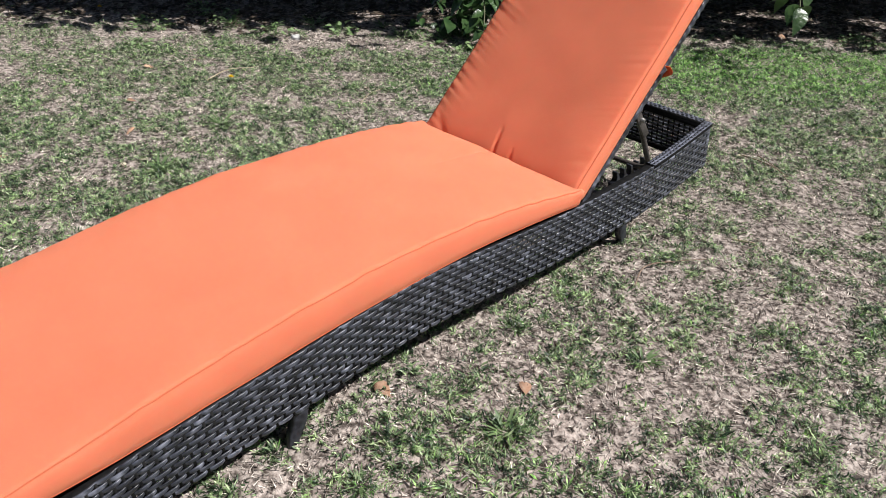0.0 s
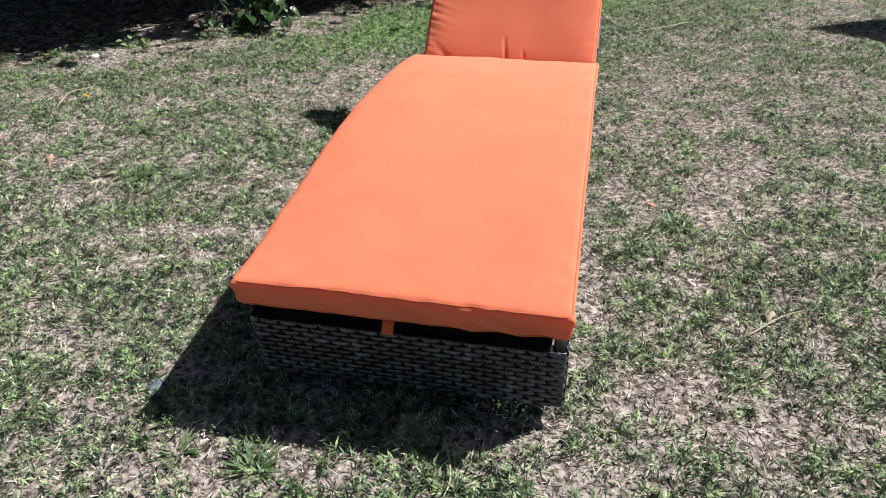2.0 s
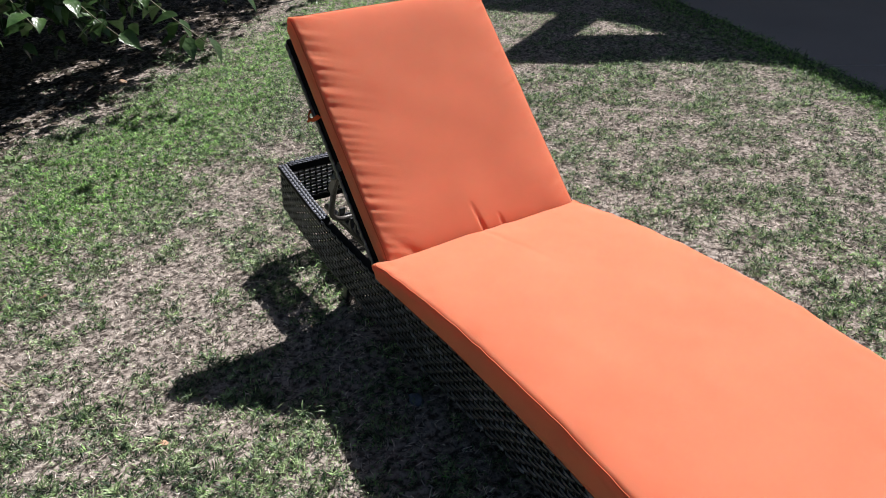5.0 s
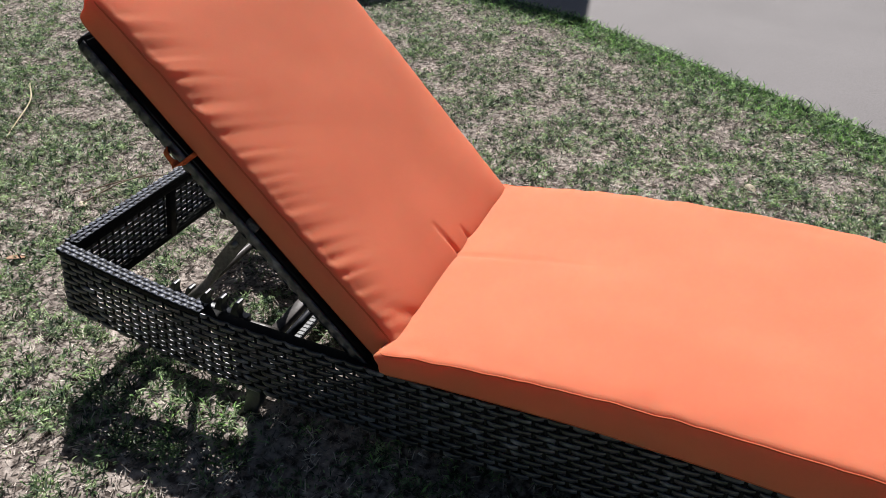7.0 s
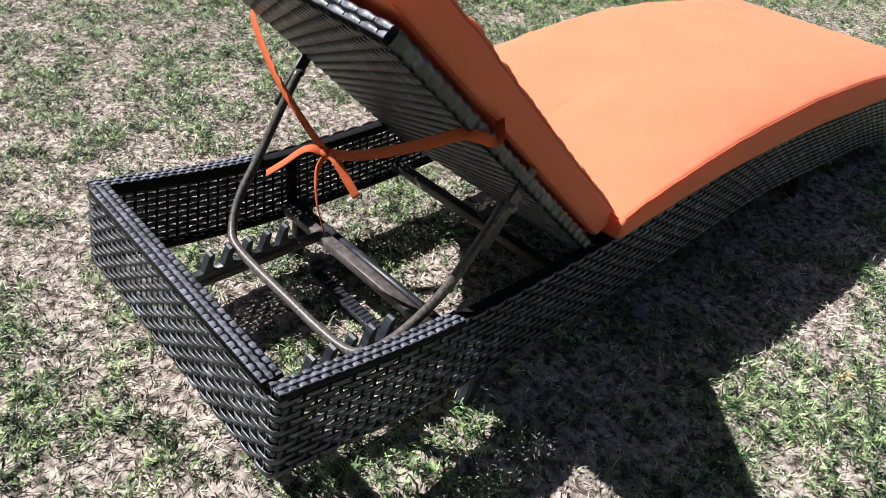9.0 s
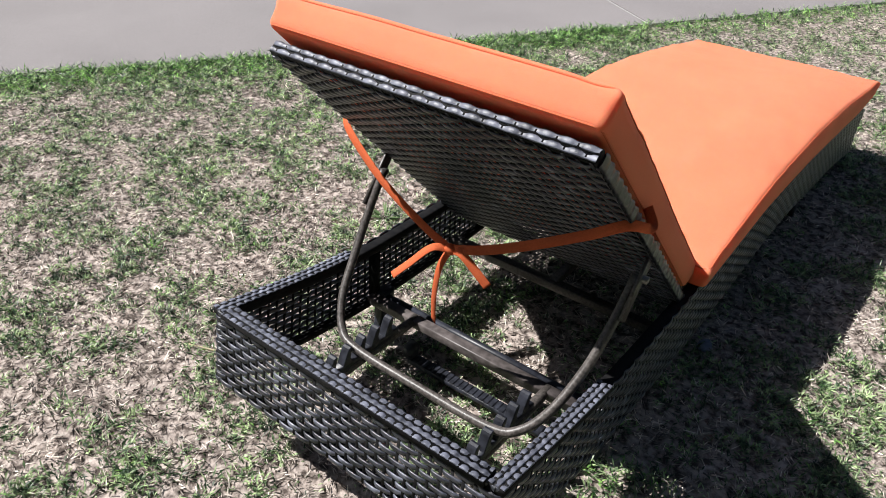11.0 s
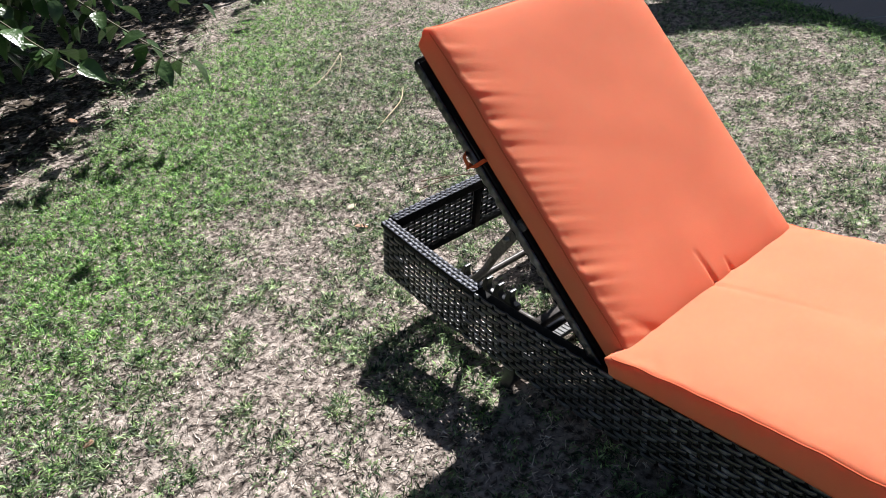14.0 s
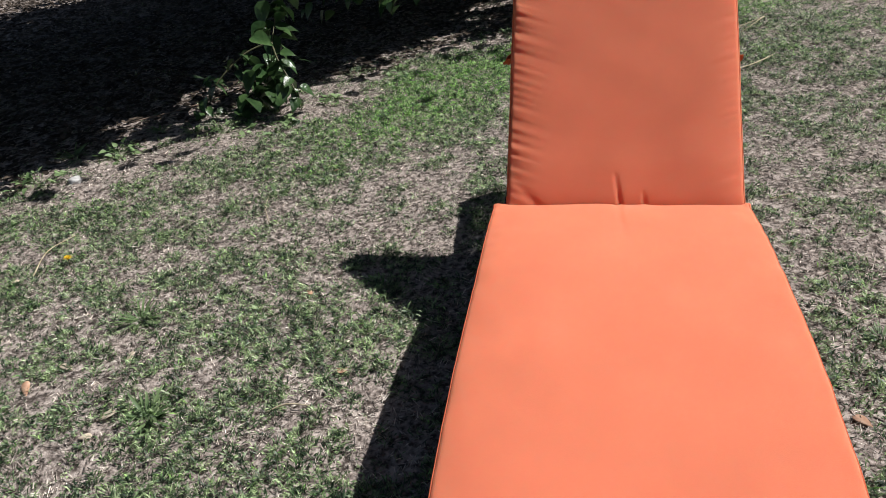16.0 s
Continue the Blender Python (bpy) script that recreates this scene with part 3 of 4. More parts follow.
def piping(parent, half, shape, z, inset=0.0035):
    hx, hy = half[0] - inset, half[1] - inset
    pts, r = [], 0.016
    for cx, cy, a0 in ((hx - r, hy - r, 0), (-hx + r, hy - r, 90), (-hx + r, -hy + r, 180), (hx - r, -hy + r, 270)):
        for i in range(7):
            a = radians(a0 + 15 * i)
            pts.append((cx + r * math.cos(a), cy + r * math.sin(a)))
    dense = []
    for a, b in zip(pts, pts[1:] + pts[:1]):
        m = max(1, int(math.dist(a, b) / 0.012))
        dense += [(a[0] + (b[0] - a[0]) * i / m, a[1] + (b[1] - a[1]) * i / m) for i in range(m)]
    line = [shape(x, y, z, (x / half[0], y / half[1], z / half[2])) for x, y in dense]
    part("piping", sweep(bmesh.new(), line, circle(0.0017, 6), Vector((0.1, 0.1, 0.98)), closed=True), M_PIPING, parent)


piping(seat_pad, (SEAT_HX, SEAT_HY, SEAT_HZ), seat_shape, SEAT_HZ - 0.0030, 0.0030)
piping(back_pad, (PAD_HX, PAD_HU, PAD_HN), back_shape, PAD_HN - 0.0042, 0.0042)
piping(seat_pad, (SEAT_HX, SEAT_HY, SEAT_HZ), seat_shape, 0.0030 - SEAT_HZ, 0.0030)
piping(back_pad, (PAD_HX, PAD_HU, PAD_HN), back_shape, 0.0042 - PAD_HN, 0.0042)


def ribbon(points, flat, width=0.0125, steps=8, twist=0.0):
    line = curve_through(points, steps)
    n = len(line)
    f = Vector(flat).normalized()
    return sweep(bmesh.new(), line, rounded(width, 0.0022, 0.0009, 1), lambda i: f.lerp(Vector((f.z, f.x, f.y)), twist * i / n))


KNOT = Vector((0.020, 2.005, 0.447))
part("tie_strap", ribbon([on_back(-0.314, 0.540, 0.012), on_back(-0.336, 0.545, -0.018), (-0.312, 2.000, 0.632), (-0.25, 2.008, 0.592), (-0.14, 2.008, 0.524), (-0.05, 2.006, 0.475), KNOT], (0, 1, 0.35), 0.018, twist=0.15), M_STRAP, cushion, "orange tie strap knotted behind the backrest")
part("tie_strap", ribbon([on_back(0.338, 0.53, 0.012), on_back(0.338, 0.53, -0.018), on_back(0.305, 0.53, -0.050), (0.20, 1.995, 0.525), (0.09, 2.0, 0.468), KNOT], (0, 1, 0.35), 0.018, twist=-0.2), M_STRAP, cushion, "orange tie strap knotted behind the backrest")
part("strap_tail", ribbon([KNOT, (0.034, 2.018, 0.405), (0.055, 2.005, 0.32), (0.078, 1.975, 0.225)], (0.3, 1, 0.1), 0.0165), M_STRAP, cushion)
part("strap_tail", ribbon([KNOT, (0.045, 2.030, 0.452), (0.075, 2.062, 0.418), (0.095, 2.085, 0.395)], (0.2, 0.8, 0.8), 0.0165), M_STRAP, cushion)
part("strap_tail", ribbon([KNOT, (-0.010, 2.010, 0.452), (-0.045, 2.008, 0.425), (-0.070, 2.005, 0.402)], (-0.2, 0.9, 0.6), 0.0165), M_STRAP, cushion)
bm = bmesh.new()
bmesh.ops.create_icosphere(bm, subdivisions=2, radius=0.0125)
for v in bm.verts:
    v.co = Vector((v.co.x * 1.2, v.co.y * 0.8, v.co.z)) * (1 + 0.25 * nz(v.co.x * 90, v.co.y * 90, v.co.z * 90)) + KNOT
part("knot", bm, M_STRAP, cushion)
part("tab", ribbon([(-0.020, -0.012, 0.250), (-0.021, -0.018, 0.238), (-0.022, -0.020, 0.222)], (0, -1, 0.1), 0.024, 4), M_STRAP, cushion, "small orange strap end under the pad")


# ---------------------------------------------------------------- lawn
def smooth(a, b, v):
    t = np.clip((v - a) / (b - a), 0, 1)
    return t * t * (3 - 2 * t)


def bush_side(x, y):
    """Metres behind the line where the bare shaded soil begins."""
    return (np.asarray(y) - np.asarray(x) - 4.75) * 0.7071


def blade_mesh(name, x, y, length, width, lift, material, label, bent=True):
    """Grass blades: each a short strip, bent or straight, that ends in a point."""
    n = len(x)
    b = rng.random(n) * 2 * np.pi
    a = b + np.pi / 2 + rng.uniform(-0.7, 0.7, n)
    wx, wy = np.cos(a) * width / 2, np.sin(a) * width / 2
    lx, ly = np.cos(b) * length, np.sin(b) * length
    z = height(x, y) - 0.002 + (0.030 * vnoise(x, y, 45, 6) ** 1.5 * rng.random(n) if bent else 0.014 * vnoise(x, y, 60, 7) * rng.random(n))
    run = np.sqrt(np.clip(1 - lift ** 2, 0, 1))
    rows = ((0, 0, 0), (0.42, 0.60, -1), (0.42, 0.60, 1), (1.0, 1.0, 0)) if bent else ((0, 0, -0.8), (0, 0, 0.8), (1.0, 0.9, 0.5), (1.0, 1.1, -0.5))
    tri = np.array([[0, 2, 1], [1, 2, 3]] if bent else [[0, 1, 2], [0, 2, 3]])
    m = len(rows)
    co = np.empty((n, m, 3))
    for k, (f, r, w) in enumerate(rows):
        co[:, k, 0] = x + lx * run * f + wx * w
        co[:, k, 1] = y + ly * run * f + wy * w
        co[:, k, 2] = z + length * lift * r + (0.004 * rng.random(n) if k > 0 else 0)
    faces = (np.arange(n)[:, None, None] * m + tri[None]).reshape(-1, 3)
    me = bpy.data.meshes.new(name)
    me.vertices.add(n * m)
    me.vertices.foreach_set("co", co.ravel())
    me.loops.add(len(faces) * 3)
    me.loops.foreach_set("vertex_index", faces.ravel().astype(np.int32))
    me.polygons.add(len(faces))
    me.polygons.foreach_set("loop_start", np.arange(0, len(faces) * 3, 3, dtype=np.int32))
    me.update()
    me.materials.append(material)
    return tagged(new(name, me), label, "grass", kind="stuff")


def scatter(n):
    x, y = rng.uniform(-4.4, 4.4, n), rng.uniform(-3.2, 6.2, n)
    d = np.hypot(np.maximum(np.abs(x) - 0.4, 0), np.maximum(np.abs(y - 1.15) - 1.2, 0))
    keep = (rng.random(n) < np.interp(d, [0, 1.5, 3.0, 4.5], [1, 1, 0.5, 0.35]) * np.where(y < -0.8, 0.4, 1.0)) & (past_edge(x, y) < 0.03)
    return x[keep], y[keep]


def greenness(x, y):
    v = 0.12 * vnoise(x, y, 1.5, 3) + 0.21 * vnoise(x, y, 5.5, 4) + 0.34 * vnoise(x, y, 14.0, 5) + 0.33 * vnoise(x, y, 27.0, 9)
    v = v + 0.34 * smooth(-0.38, -0.06, past_edge(x, y)) + 0.05 * smooth(0, -0.8, y) + 0.03 * smooth(-0.7, -1.3, x) - 0.08 * np.exp(-((x + 0.40) ** 2 / 0.30 + (y - 2.1) ** 2 / 0.45)) + 0.05 * np.exp(-((x - 0.9) ** 2 / 0.16 + (y - 0.7) ** 2 / 0.30))
    v = v - 0.07 * np.exp(-((x + 0.50) ** 2 / 0.035 + (y - 0.8) ** 2 / 0.60)) + 0.04 * np.exp(-((x + 1.15) ** 2 / 0.09 + (y - 0.5) ** 2 / 0.60))
    s = bush_side(x, y)
    v = v + 0.26 * smooth(-1.05, -0.45, s) * smooth(0.15, -0.1, s) * smooth(-1.5, -0.9, x) + 0.10 * np.exp(-((x - 0.1) ** 2 + (y - 4.2) ** 2) / 1.2)
    v = v - 0.24 * np.exp(-((s + 0.06) / 0.13) ** 2) * smooth(-2.6, -2.1, x) * smooth(-1.1, -1.45, x)
    return v - 0.08 * smooth(-0.2, 0.1, s) - 0.25 * smooth(0.1, 0.6, s)


def lawn():
    x, y = scatter(GREEN_N)
    g = greenness(x, y)
    k = rng.random(len(x)) < 0.06 + 0.94 * smooth(0.415, 0.495, g)
    x, y, g = (np.repeat(v[k], TUFT) for v in (x, y, g))
    n = len(x)
    x, y = x + rng.normal(0, 0.010, n), y + rng.normal(0, 0.010, n)
    on = past_edge(x, y) < 0.03
    x, y, g = x[on], y[on], g[on]
    n = len(x)
    s = bush_side(x, y)
    zone = np.maximum(0.6 * smooth(-0.40, -0.08, past_edge(x, y)), smooth(-1.0, -0.45, s) * smooth(0.15, -0.1, s) * smooth(-1.6, -0.9, x))
    lush = rng.random(n) < (0.04 + 0.16 * smooth(0.5, 0.8, vnoise(x, y, 2.2, 12)) + 0.80 * zone) * smooth(0.42, 0.60, g)
    grow = 0.70 + 0.75 * smooth(0.44, 0.66, g) + 1.5 * smooth(-0.24, -0.03, past_edge(x, y))
    length = rng.uniform(0.010, 0.024, n) * grow
    width, lift = rng.uniform(0.0026, 0.0054, n), rng.uniform(0.02, 0.70, n)
    for sel, name, m, label in ((~lush, "grass", M_GRASS, "short sparse green lawn grass"), (lush, "lush_grass", M_LUSH, "bright green thicker patches of lawn grass")):
        blade_mesh(name, x[sel], y[sel], length[sel], width[sel], lift[sel], m, label)
    x, y = scatter(DRY_N)
    g = greenness(x, y)
    k = rng.random(len(x)) < (1 - 0.55 * smooth(0.42, 0.52, g)) * (1 - 0.75 * smooth(-0.1, 0.3, bush_side(x, y)))
    x, y = x[k], y[k]
    n = len(x)
    blade_mesh("dry_grass", x, y, rng.uniform(0.010, 0.030, n), rng.uniform(0.0018, 0.0040, n), rng.uniform(0.02, 0.55, n), M_DRY, "matted straw-coloured dead grass on the lawn", False)


def far_lawn(n):
    """Thin grass out past the mown patch."""
    x, y = rng.uniform(-11, 6, n), rng.uniform(-11, 11, n)
    out = np.maximum(np.maximum(np.abs(x) - 4.1, -2.9 - y), y - 5.9)
    k = (out > 0) & (past_edge(x, y) < -0.02) & (rng.random(n) < 1 - smooth(0.5, 6.5, out)) & (bush_side(x, y) < 0.1)
    x, y = x[k], y[k]
    n = len(x)
    blade_mesh("far_grass", x, y, rng.uniform(0.03, 0.06, n), rng.uniform(0.008, 0.018, n), rng.uniform(0.05, 0.6, n), M_GRASS, "thin green grass farther out on the lawn")


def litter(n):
    """Dark leaf-shaped flakes under the tree; their colour stands in for deep shade."""
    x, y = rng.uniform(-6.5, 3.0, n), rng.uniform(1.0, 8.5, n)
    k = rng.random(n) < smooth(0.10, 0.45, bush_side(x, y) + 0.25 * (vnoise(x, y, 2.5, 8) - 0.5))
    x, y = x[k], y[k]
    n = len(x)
    blade_mesh("leaf_litter", x, y, rng.uniform(0.03, 0.075, n), rng.uniform(0.018, 0.042, n), rng.uniform(0.0, 0.22, n), M_TREE_SHADE, "dark leaf flakes that deepen the shade under the tree")


GREEN_N, DRY_N, TUFT = 285000, 560000, 7
lawn()
# flakes laid to darken the ground where the tree's shade falls
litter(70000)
far_lawn(220000)


# ---------------------------------------------------------------- leaves
SIMPLE = [(0.0, 0.06), (0.36, 0.37), (1.0, 0.0)]
OUTLINE = [(0.0, 0.0), (0.05, 0.14), (0.16, 0.27), (0.32, 0.32), (0.50, 0.28), (0.70, 0.18), (0.87, 0.07), (1.0, 0.0)]


def leaf_verts(size, curl, fold, outline=OUTLINE):
    """A heart-shaped leaf with a raised fold along its rib."""
    v, f = [], []
    for a, w in outline:
        z = -curl * a * a
        v += [(a * size, -w * size, (z + fold * w) * size), (a * size, 0, z * size), (a * size, w * size, (z + fold * w) * size)]
    for i in range(len(outline) - 1):
        b = 3 * i
        f += [(b, b + 3, b + 4, b + 1), (b + 1, b + 4, b + 5, b + 2)]
    return np.array(v), f


def leaf_cloud(name, places, turns, sizes, material, outline=OUTLINE, root=False):
    verts, faces = [], []
    base = [leaf_verts(1.0, c, d, outline) for c, d in ((0.15, 0.25), (0.35, 0.15), (0.25, 0.4))]
    for i, (p, r, s) in enumerate(zip(places, turns, sizes)):
        v, f = base[i % 3]
        o = 3 * len(outline) * i
        verts.append((v * s) @ np.array(r).T + np.array(p))
        faces += [tuple(o + k for k in q) for q in f]
        if root:
            faces.append((3 * len(outline) * len(places), o, o + 3))
    if root:
        verts.append(np.zeros((1, 3)))
    return raw(name, np.concatenate(verts), faces, material, True)


def leaf_turn(r, droop):
    """A turn that lets a leaf hang outwards and down."""
    return Euler((r.uniform(-0.6, 0.6), droop + r.uniform(-0.5, 0.5), r.uniform(0, 6.283))).to_matrix()


ORIGIN, E1, E2 = Vector((-1.6, 3.2, 0)), Vector((0.7071, 0.7071, 0)), Vector((-0.7071, 0.7071, 0))


def bush_at(a, b, z):
    return ORIGIN + E1 * a + E2 * b + Vector((0, 0, z))


def build_tree():
    r = random.Random(5)
    tree = thing("tree", "low broad-leaved tree with dense drooping dark green foliage", "tree", tuple(bush_at(2.6, 2.4, 0)))
    base = tree.location.copy()
    part("trunk", sweep(bmesh.new(), [Vector(p) for p in curve_through([(0, 0, -0.05), (0.05, -0.05, 0.5), (0.02, 0.05, 1.1), (-0.1, 0.0, 1.8)], 5)], circle(0.13, 12), Vector((0.1, 1, 0)), lambda i: 1.2 - 0.03 * i), M_BARK, tree, "rough brown trunk")
    clumps = []
    for _ in range(330):
        clumps.append((r.uniform(-0.9, 6.0), r.uniform(0.18, 3.4), r.uniform(1.15, 3.2), r.uniform(0.3, 0.5)))
    for _ in range(46):
        clumps.append((r.uniform(0.5, 3.4), r.uniform(0.10, 1.7), r.uniform(0.45, 1.0), r.uniform(0.18, 0.30)))
    for _ in range(250):
        clumps.append((r.uniform(-2.8, 2.6), r.uniform(0.15, 2.8), r.uniform(1.32, 2.6), r.uniform(0.3, 0.45)))
    ray = Vector((0.70, 0.40, 1.0)).normalized()
    lit = [Vector((-1.72, 3.30, 0.22)), Vector((-1.72, 3.50, 0.40)), Vector((-1.70, 3.72, 0.65)), Vector((-0.20, 4.10, 0.40)), Vector((-0.60, 4.22, 0.45)), Vector((-0.95, 4.15, 0.50))]
    dapples = [Vector((x, y, 0)) for x, y in ((-0.85, 5.12), (0.31, 6.10), (-1.17, 4.14), (-1.40, 3.95), (-1.52, 3.50), (-1.01, 4.40), (-0.64, 5.23), (-0.25, 5.55), (-2.51, 3.01), (-2.41, 2.60), (-1.36, 3.29))]
    for i in range(14):
        a, b, z, _ = clumps[i * 16]
        e = bush_at(a, b, z) - base
        m = Vector((e.x * 0.4, e.y * 0.4, 1.5 + 0.3 * e.z * 0.5))
        part("limb", sweep(bmesh.new(), curve_through([(-0.05, 0, 1.2), m, e], 6), circle(0.04, 7), Vector((0.1, 0.2, 1)), lambda i: 1.1 - 0.055 * i), M_BARK, tree)
    for low in (False, True):
        places, turns, sizes = [], [], []
        for a, b, z, rad in clumps:
            if (z < 1.3) != low:
                continue
            for _ in range(90 if low else 85):
                d = Vector((r.gauss(0, 1), r.gauss(0, 1), r.gauss(0, 0.7))) * rad * 0.62
                if any((bush_at(a, b, z) + d - p).cross(ray).length < 0.24 for p in lit):
                    continue
                if any((bush_at(a, b, z) + d - p).cross(ray).length < 0.13 for p in dapples):
                    continue
                places.append(bush_at(a, b, z) + d - base)
                turns.append(leaf_turn(r, 0.7))
                sizes.append(r.uniform(0.06, 0.11) if low else r.uniform(0.11, 0.18))
        crown = leaf_cloud("low_foliage" if low else "crown", places, turns, sizes, M_LEAF, OUTLINE if low else SIMPLE)
        crown.parent = tree
    # drooping shoots at the edge of the crown
    for path, count, size in (
        ([(-1.60, 4.00, 1.30), (-1.70, 3.75, 0.75), (-1.72, 3.60, 0.47), (-1.72, 3.45, 0.32), (-1.70, 3.22, 0.16), (-1.84, 3.15, 0.05)], 64, 0.125),
        ([(-1.72, 3.42, 0.30), (-1.64, 3.28, 0.24), (-1.56, 3.20, 0.15), (-1.50, 3.12, 0.04)], 26, 0.085),
        ([(-1.74, 3.44, 0.30), (-1.86, 3.36, 0.26), (-1.98, 3.26, 0.16), (-2.06, 3.18, 0.04)], 26, 0.08),
        ([(-0.75, 4.65, 1.3), (-1.00, 4.30, 0.75), (-1.13, 4.05, 0.45), (-1.19, 3.93, 0.29)], 16, 0.11),
        ([(-0.90, 5.20, 1.3), (-0.50, 4.60, 0.80), (-0.25, 4.25, 0.50), (-0.10, 4.00, 0.35)], 24, 0.115),
        ([(-1.05, 5.00, 1.3), (-0.80, 4.55, 0.80), (-0.62, 4.30, 0.55), (-0.50, 4.12, 0.42)], 22, 0.11),
        ([(-1.30, 4.80, 1.3), (-1.05, 4.45, 0.85), (-0.92, 4.22, 0.62), (-0.85, 4.08, 0.50)], 18, 0.11),
        ([(0.10, 5.75, 1.3), (0.20, 5.35, 0.8), (0.28, 5.12, 0.50), (0.32, 4.98, 0.33)], 18, 0.11),
    ):
        line = curve_through([Vector(p) - base for p in path], 10)
        shoot = part("shoot", sweep(bmesh.new(), line, circle(0.004, 6), Vector((0.1, 1, 0.1)), lambda i: 1.3 - 0.02 * i), M_STEM, tree, "thin drooping green shoot")
        pl, tu, si = [], [], []
        for i in range(count):
            k = int(len(line) * (0.25 + 0.74 * i / count))
            pl.append(line[min(k, len(line) - 1)] + Vector((r.gauss(0, 0.045), r.gauss(0, 0.045), r.gauss(0, 0.025))))
            tu.append(leaf_turn(r, 0.45))
            si.append(size * r.uniform(0.75, 1.25))
        leaf_cloud("foliage", pl, tu, si, M_LEAF).parent = shoot


build_tree()


def build_weed(x, y, size, seed, material, blades=34, upright=0.75):
    """A rosette of narrow leaves that rise from one root."""
    r = random.Random(seed)
    verts, faces = [Vector((0, 0, 0))], []
    for _ in range(blades):
        a, ln, w = r.uniform(0, 6.283), size * r.uniform(0.4, 1.0), size * r.uniform(0.022, 0.06)
        rise = r.uniform(0.25, 1.0) * upright
        d, s = Vector((math.cos(a), math.sin(a), 0)), Vector((-math.sin(a), math.cos(a), 0))
        o = len(verts)
        for t, wid in ((0.35, 1.0), (0.7, 0.8), (1.0, 0.05)):
            c = d * (ln * t * math.sqrt(max(0.05, 1 - rise * rise))) + Vector((0, 0, ln * rise * (t - 0.45 * t * t) * 1.4)) + d * 0.01
            verts += [c - s * (w * wid), c + Vector((0, 0, -w * 0.3 * wid)), c + s * (w * wid)]
        faces += [(0, o, o + 1), (0, o + 1, o + 2)]
        for i in range(2):
            b = o + 3 * i
            faces += [(b, b + 3, b + 4, b + 1), (b + 1, b + 4, b + 5, b + 2)]
    ob = raw("weed", verts, faces, material, True)
    ob.location = (x, y, float(height(x, y)) - 0.003)
    return ob


WEEDS = [(0.615, 0.968, 0.09), (0.69, 1.45, 0.075), (0.50, 0.62, 0.06), (-1.86, 1.03, 0.075), (-1.22, 1.00, 0.12), (-1.47, 1.42, 0.11), (-1.34, 2.30, 0.08), (0.40, -0.18, 0.07),
         (-0.25, -0.21, 0.085), (-0.42, -0.20, 0.07), (0.05, -0.26, 0.08), (0.25, -0.16, 0.06), (2.10, 2.55, 0.09), (2.35, 2.30, 0.08), (-0.05, 2.12, 0.055), (0.36, 1.30, 0.06)]
for i, (x, y, s) in enumerate(WEEDS):
    tagged(build_weed(x, y, s * 0.9, i, M_WEED), "small green weed tuft growing in the dry lawn", "weed", "weed tufts in the lawn")
FRINGE = [(-1.76, 3.10, 0.13), (-1.62, 3.04, 0.11), (-1.92, 3.00, 0.13), (-2.08, 2.86, 0.10), (-2.28, 2.72, 0.11), (-2.45, 2.50, 0.12), (-2.75, 2.20, 0.13), (-2.95, 2.28, 0.15), (-3.15, 2.02, 0.13),
          (-2.60, 2.62, 0.12), (-3.30, 2.25, 0.15), (-0.30, 4.70, 0.11), (-0.55, 4.45, 0.10), (0.00, 4.95, 0.11), (-1.05, 3.85, 0.08), (-2.20, 3.00, 0.10), (-1.45, 3.22, 0.08), (-2.9, 1.75, 0.08)]


def build_leafy_weed(x, y, size, seed):
    """A low clump of small broad leaves."""
    r = random.Random(seed)
    pl, tu, si = [], [], []
    for _ in range(46):
        a, d, h = r.uniform(0, 6.283), size * math.sqrt(r.random()), r.random()
        pl.append(Vector((d * math.cos(a), d * math.sin(a), 0.008 + 0.55 * size * h * (1.1 - d / size))))
        tu.append(Euler((r.uniform(-0.5, 0.5), r.uniform(-0.7, 0.5), a + r.uniform(-0.6, 0.6))).to_matrix())
        si.append(r.uniform(0.015, 0.042))
    ob = leaf_cloud("weed", pl, tu, si, M_WEED, root=True)
    ob.location = (x, y, float(height(x, y)) - 0.004)
    return ob


for i, (x, y, s) in enumerate(FRINGE):
    jx, jy = 0.09 * math.sin(i * 7.1), 0.11 * math.cos(i * 4.3)
    tagged(build_leafy_weed(x + jx, y + jy, s, 100 + i) if i % 3 else build_weed(x + jx, y + jy, s * 0.9, i, M_WEED), "leafy green weed at the edge of the shaded soil", "weed", "weeds by the tree")


# ---------------------------------------------------------------- litter on the lawn
def build_fallen_leaf(x, y, size, turn, seed, material, label):
    v, f = leaf_verts(size, 0.10, 0.14)
    r = random.Random(seed)
    v = v * np.array([1, r.uniform(0.6, 1.1), 1]) - np.array([size / 2, 0, 0])
    ob = raw("fallen_leaf", v, f, material, True)
    m = ob.modifiers.new("thickness", "SOLIDIFY")
    m.thickness = 0.0008
    ob.matrix_world = pose(x, y, float(height(x, y)) + 0.010, r.uniform(-14, 14), r.uniform(-6, 18), turn)
    return tagged(ob, label, "leaf", "fallen leaves on the lawn")


BROWN, PALE = "curled orange-brown fallen leaf on the lawn", "pale dried fallen leaf on the lawn"
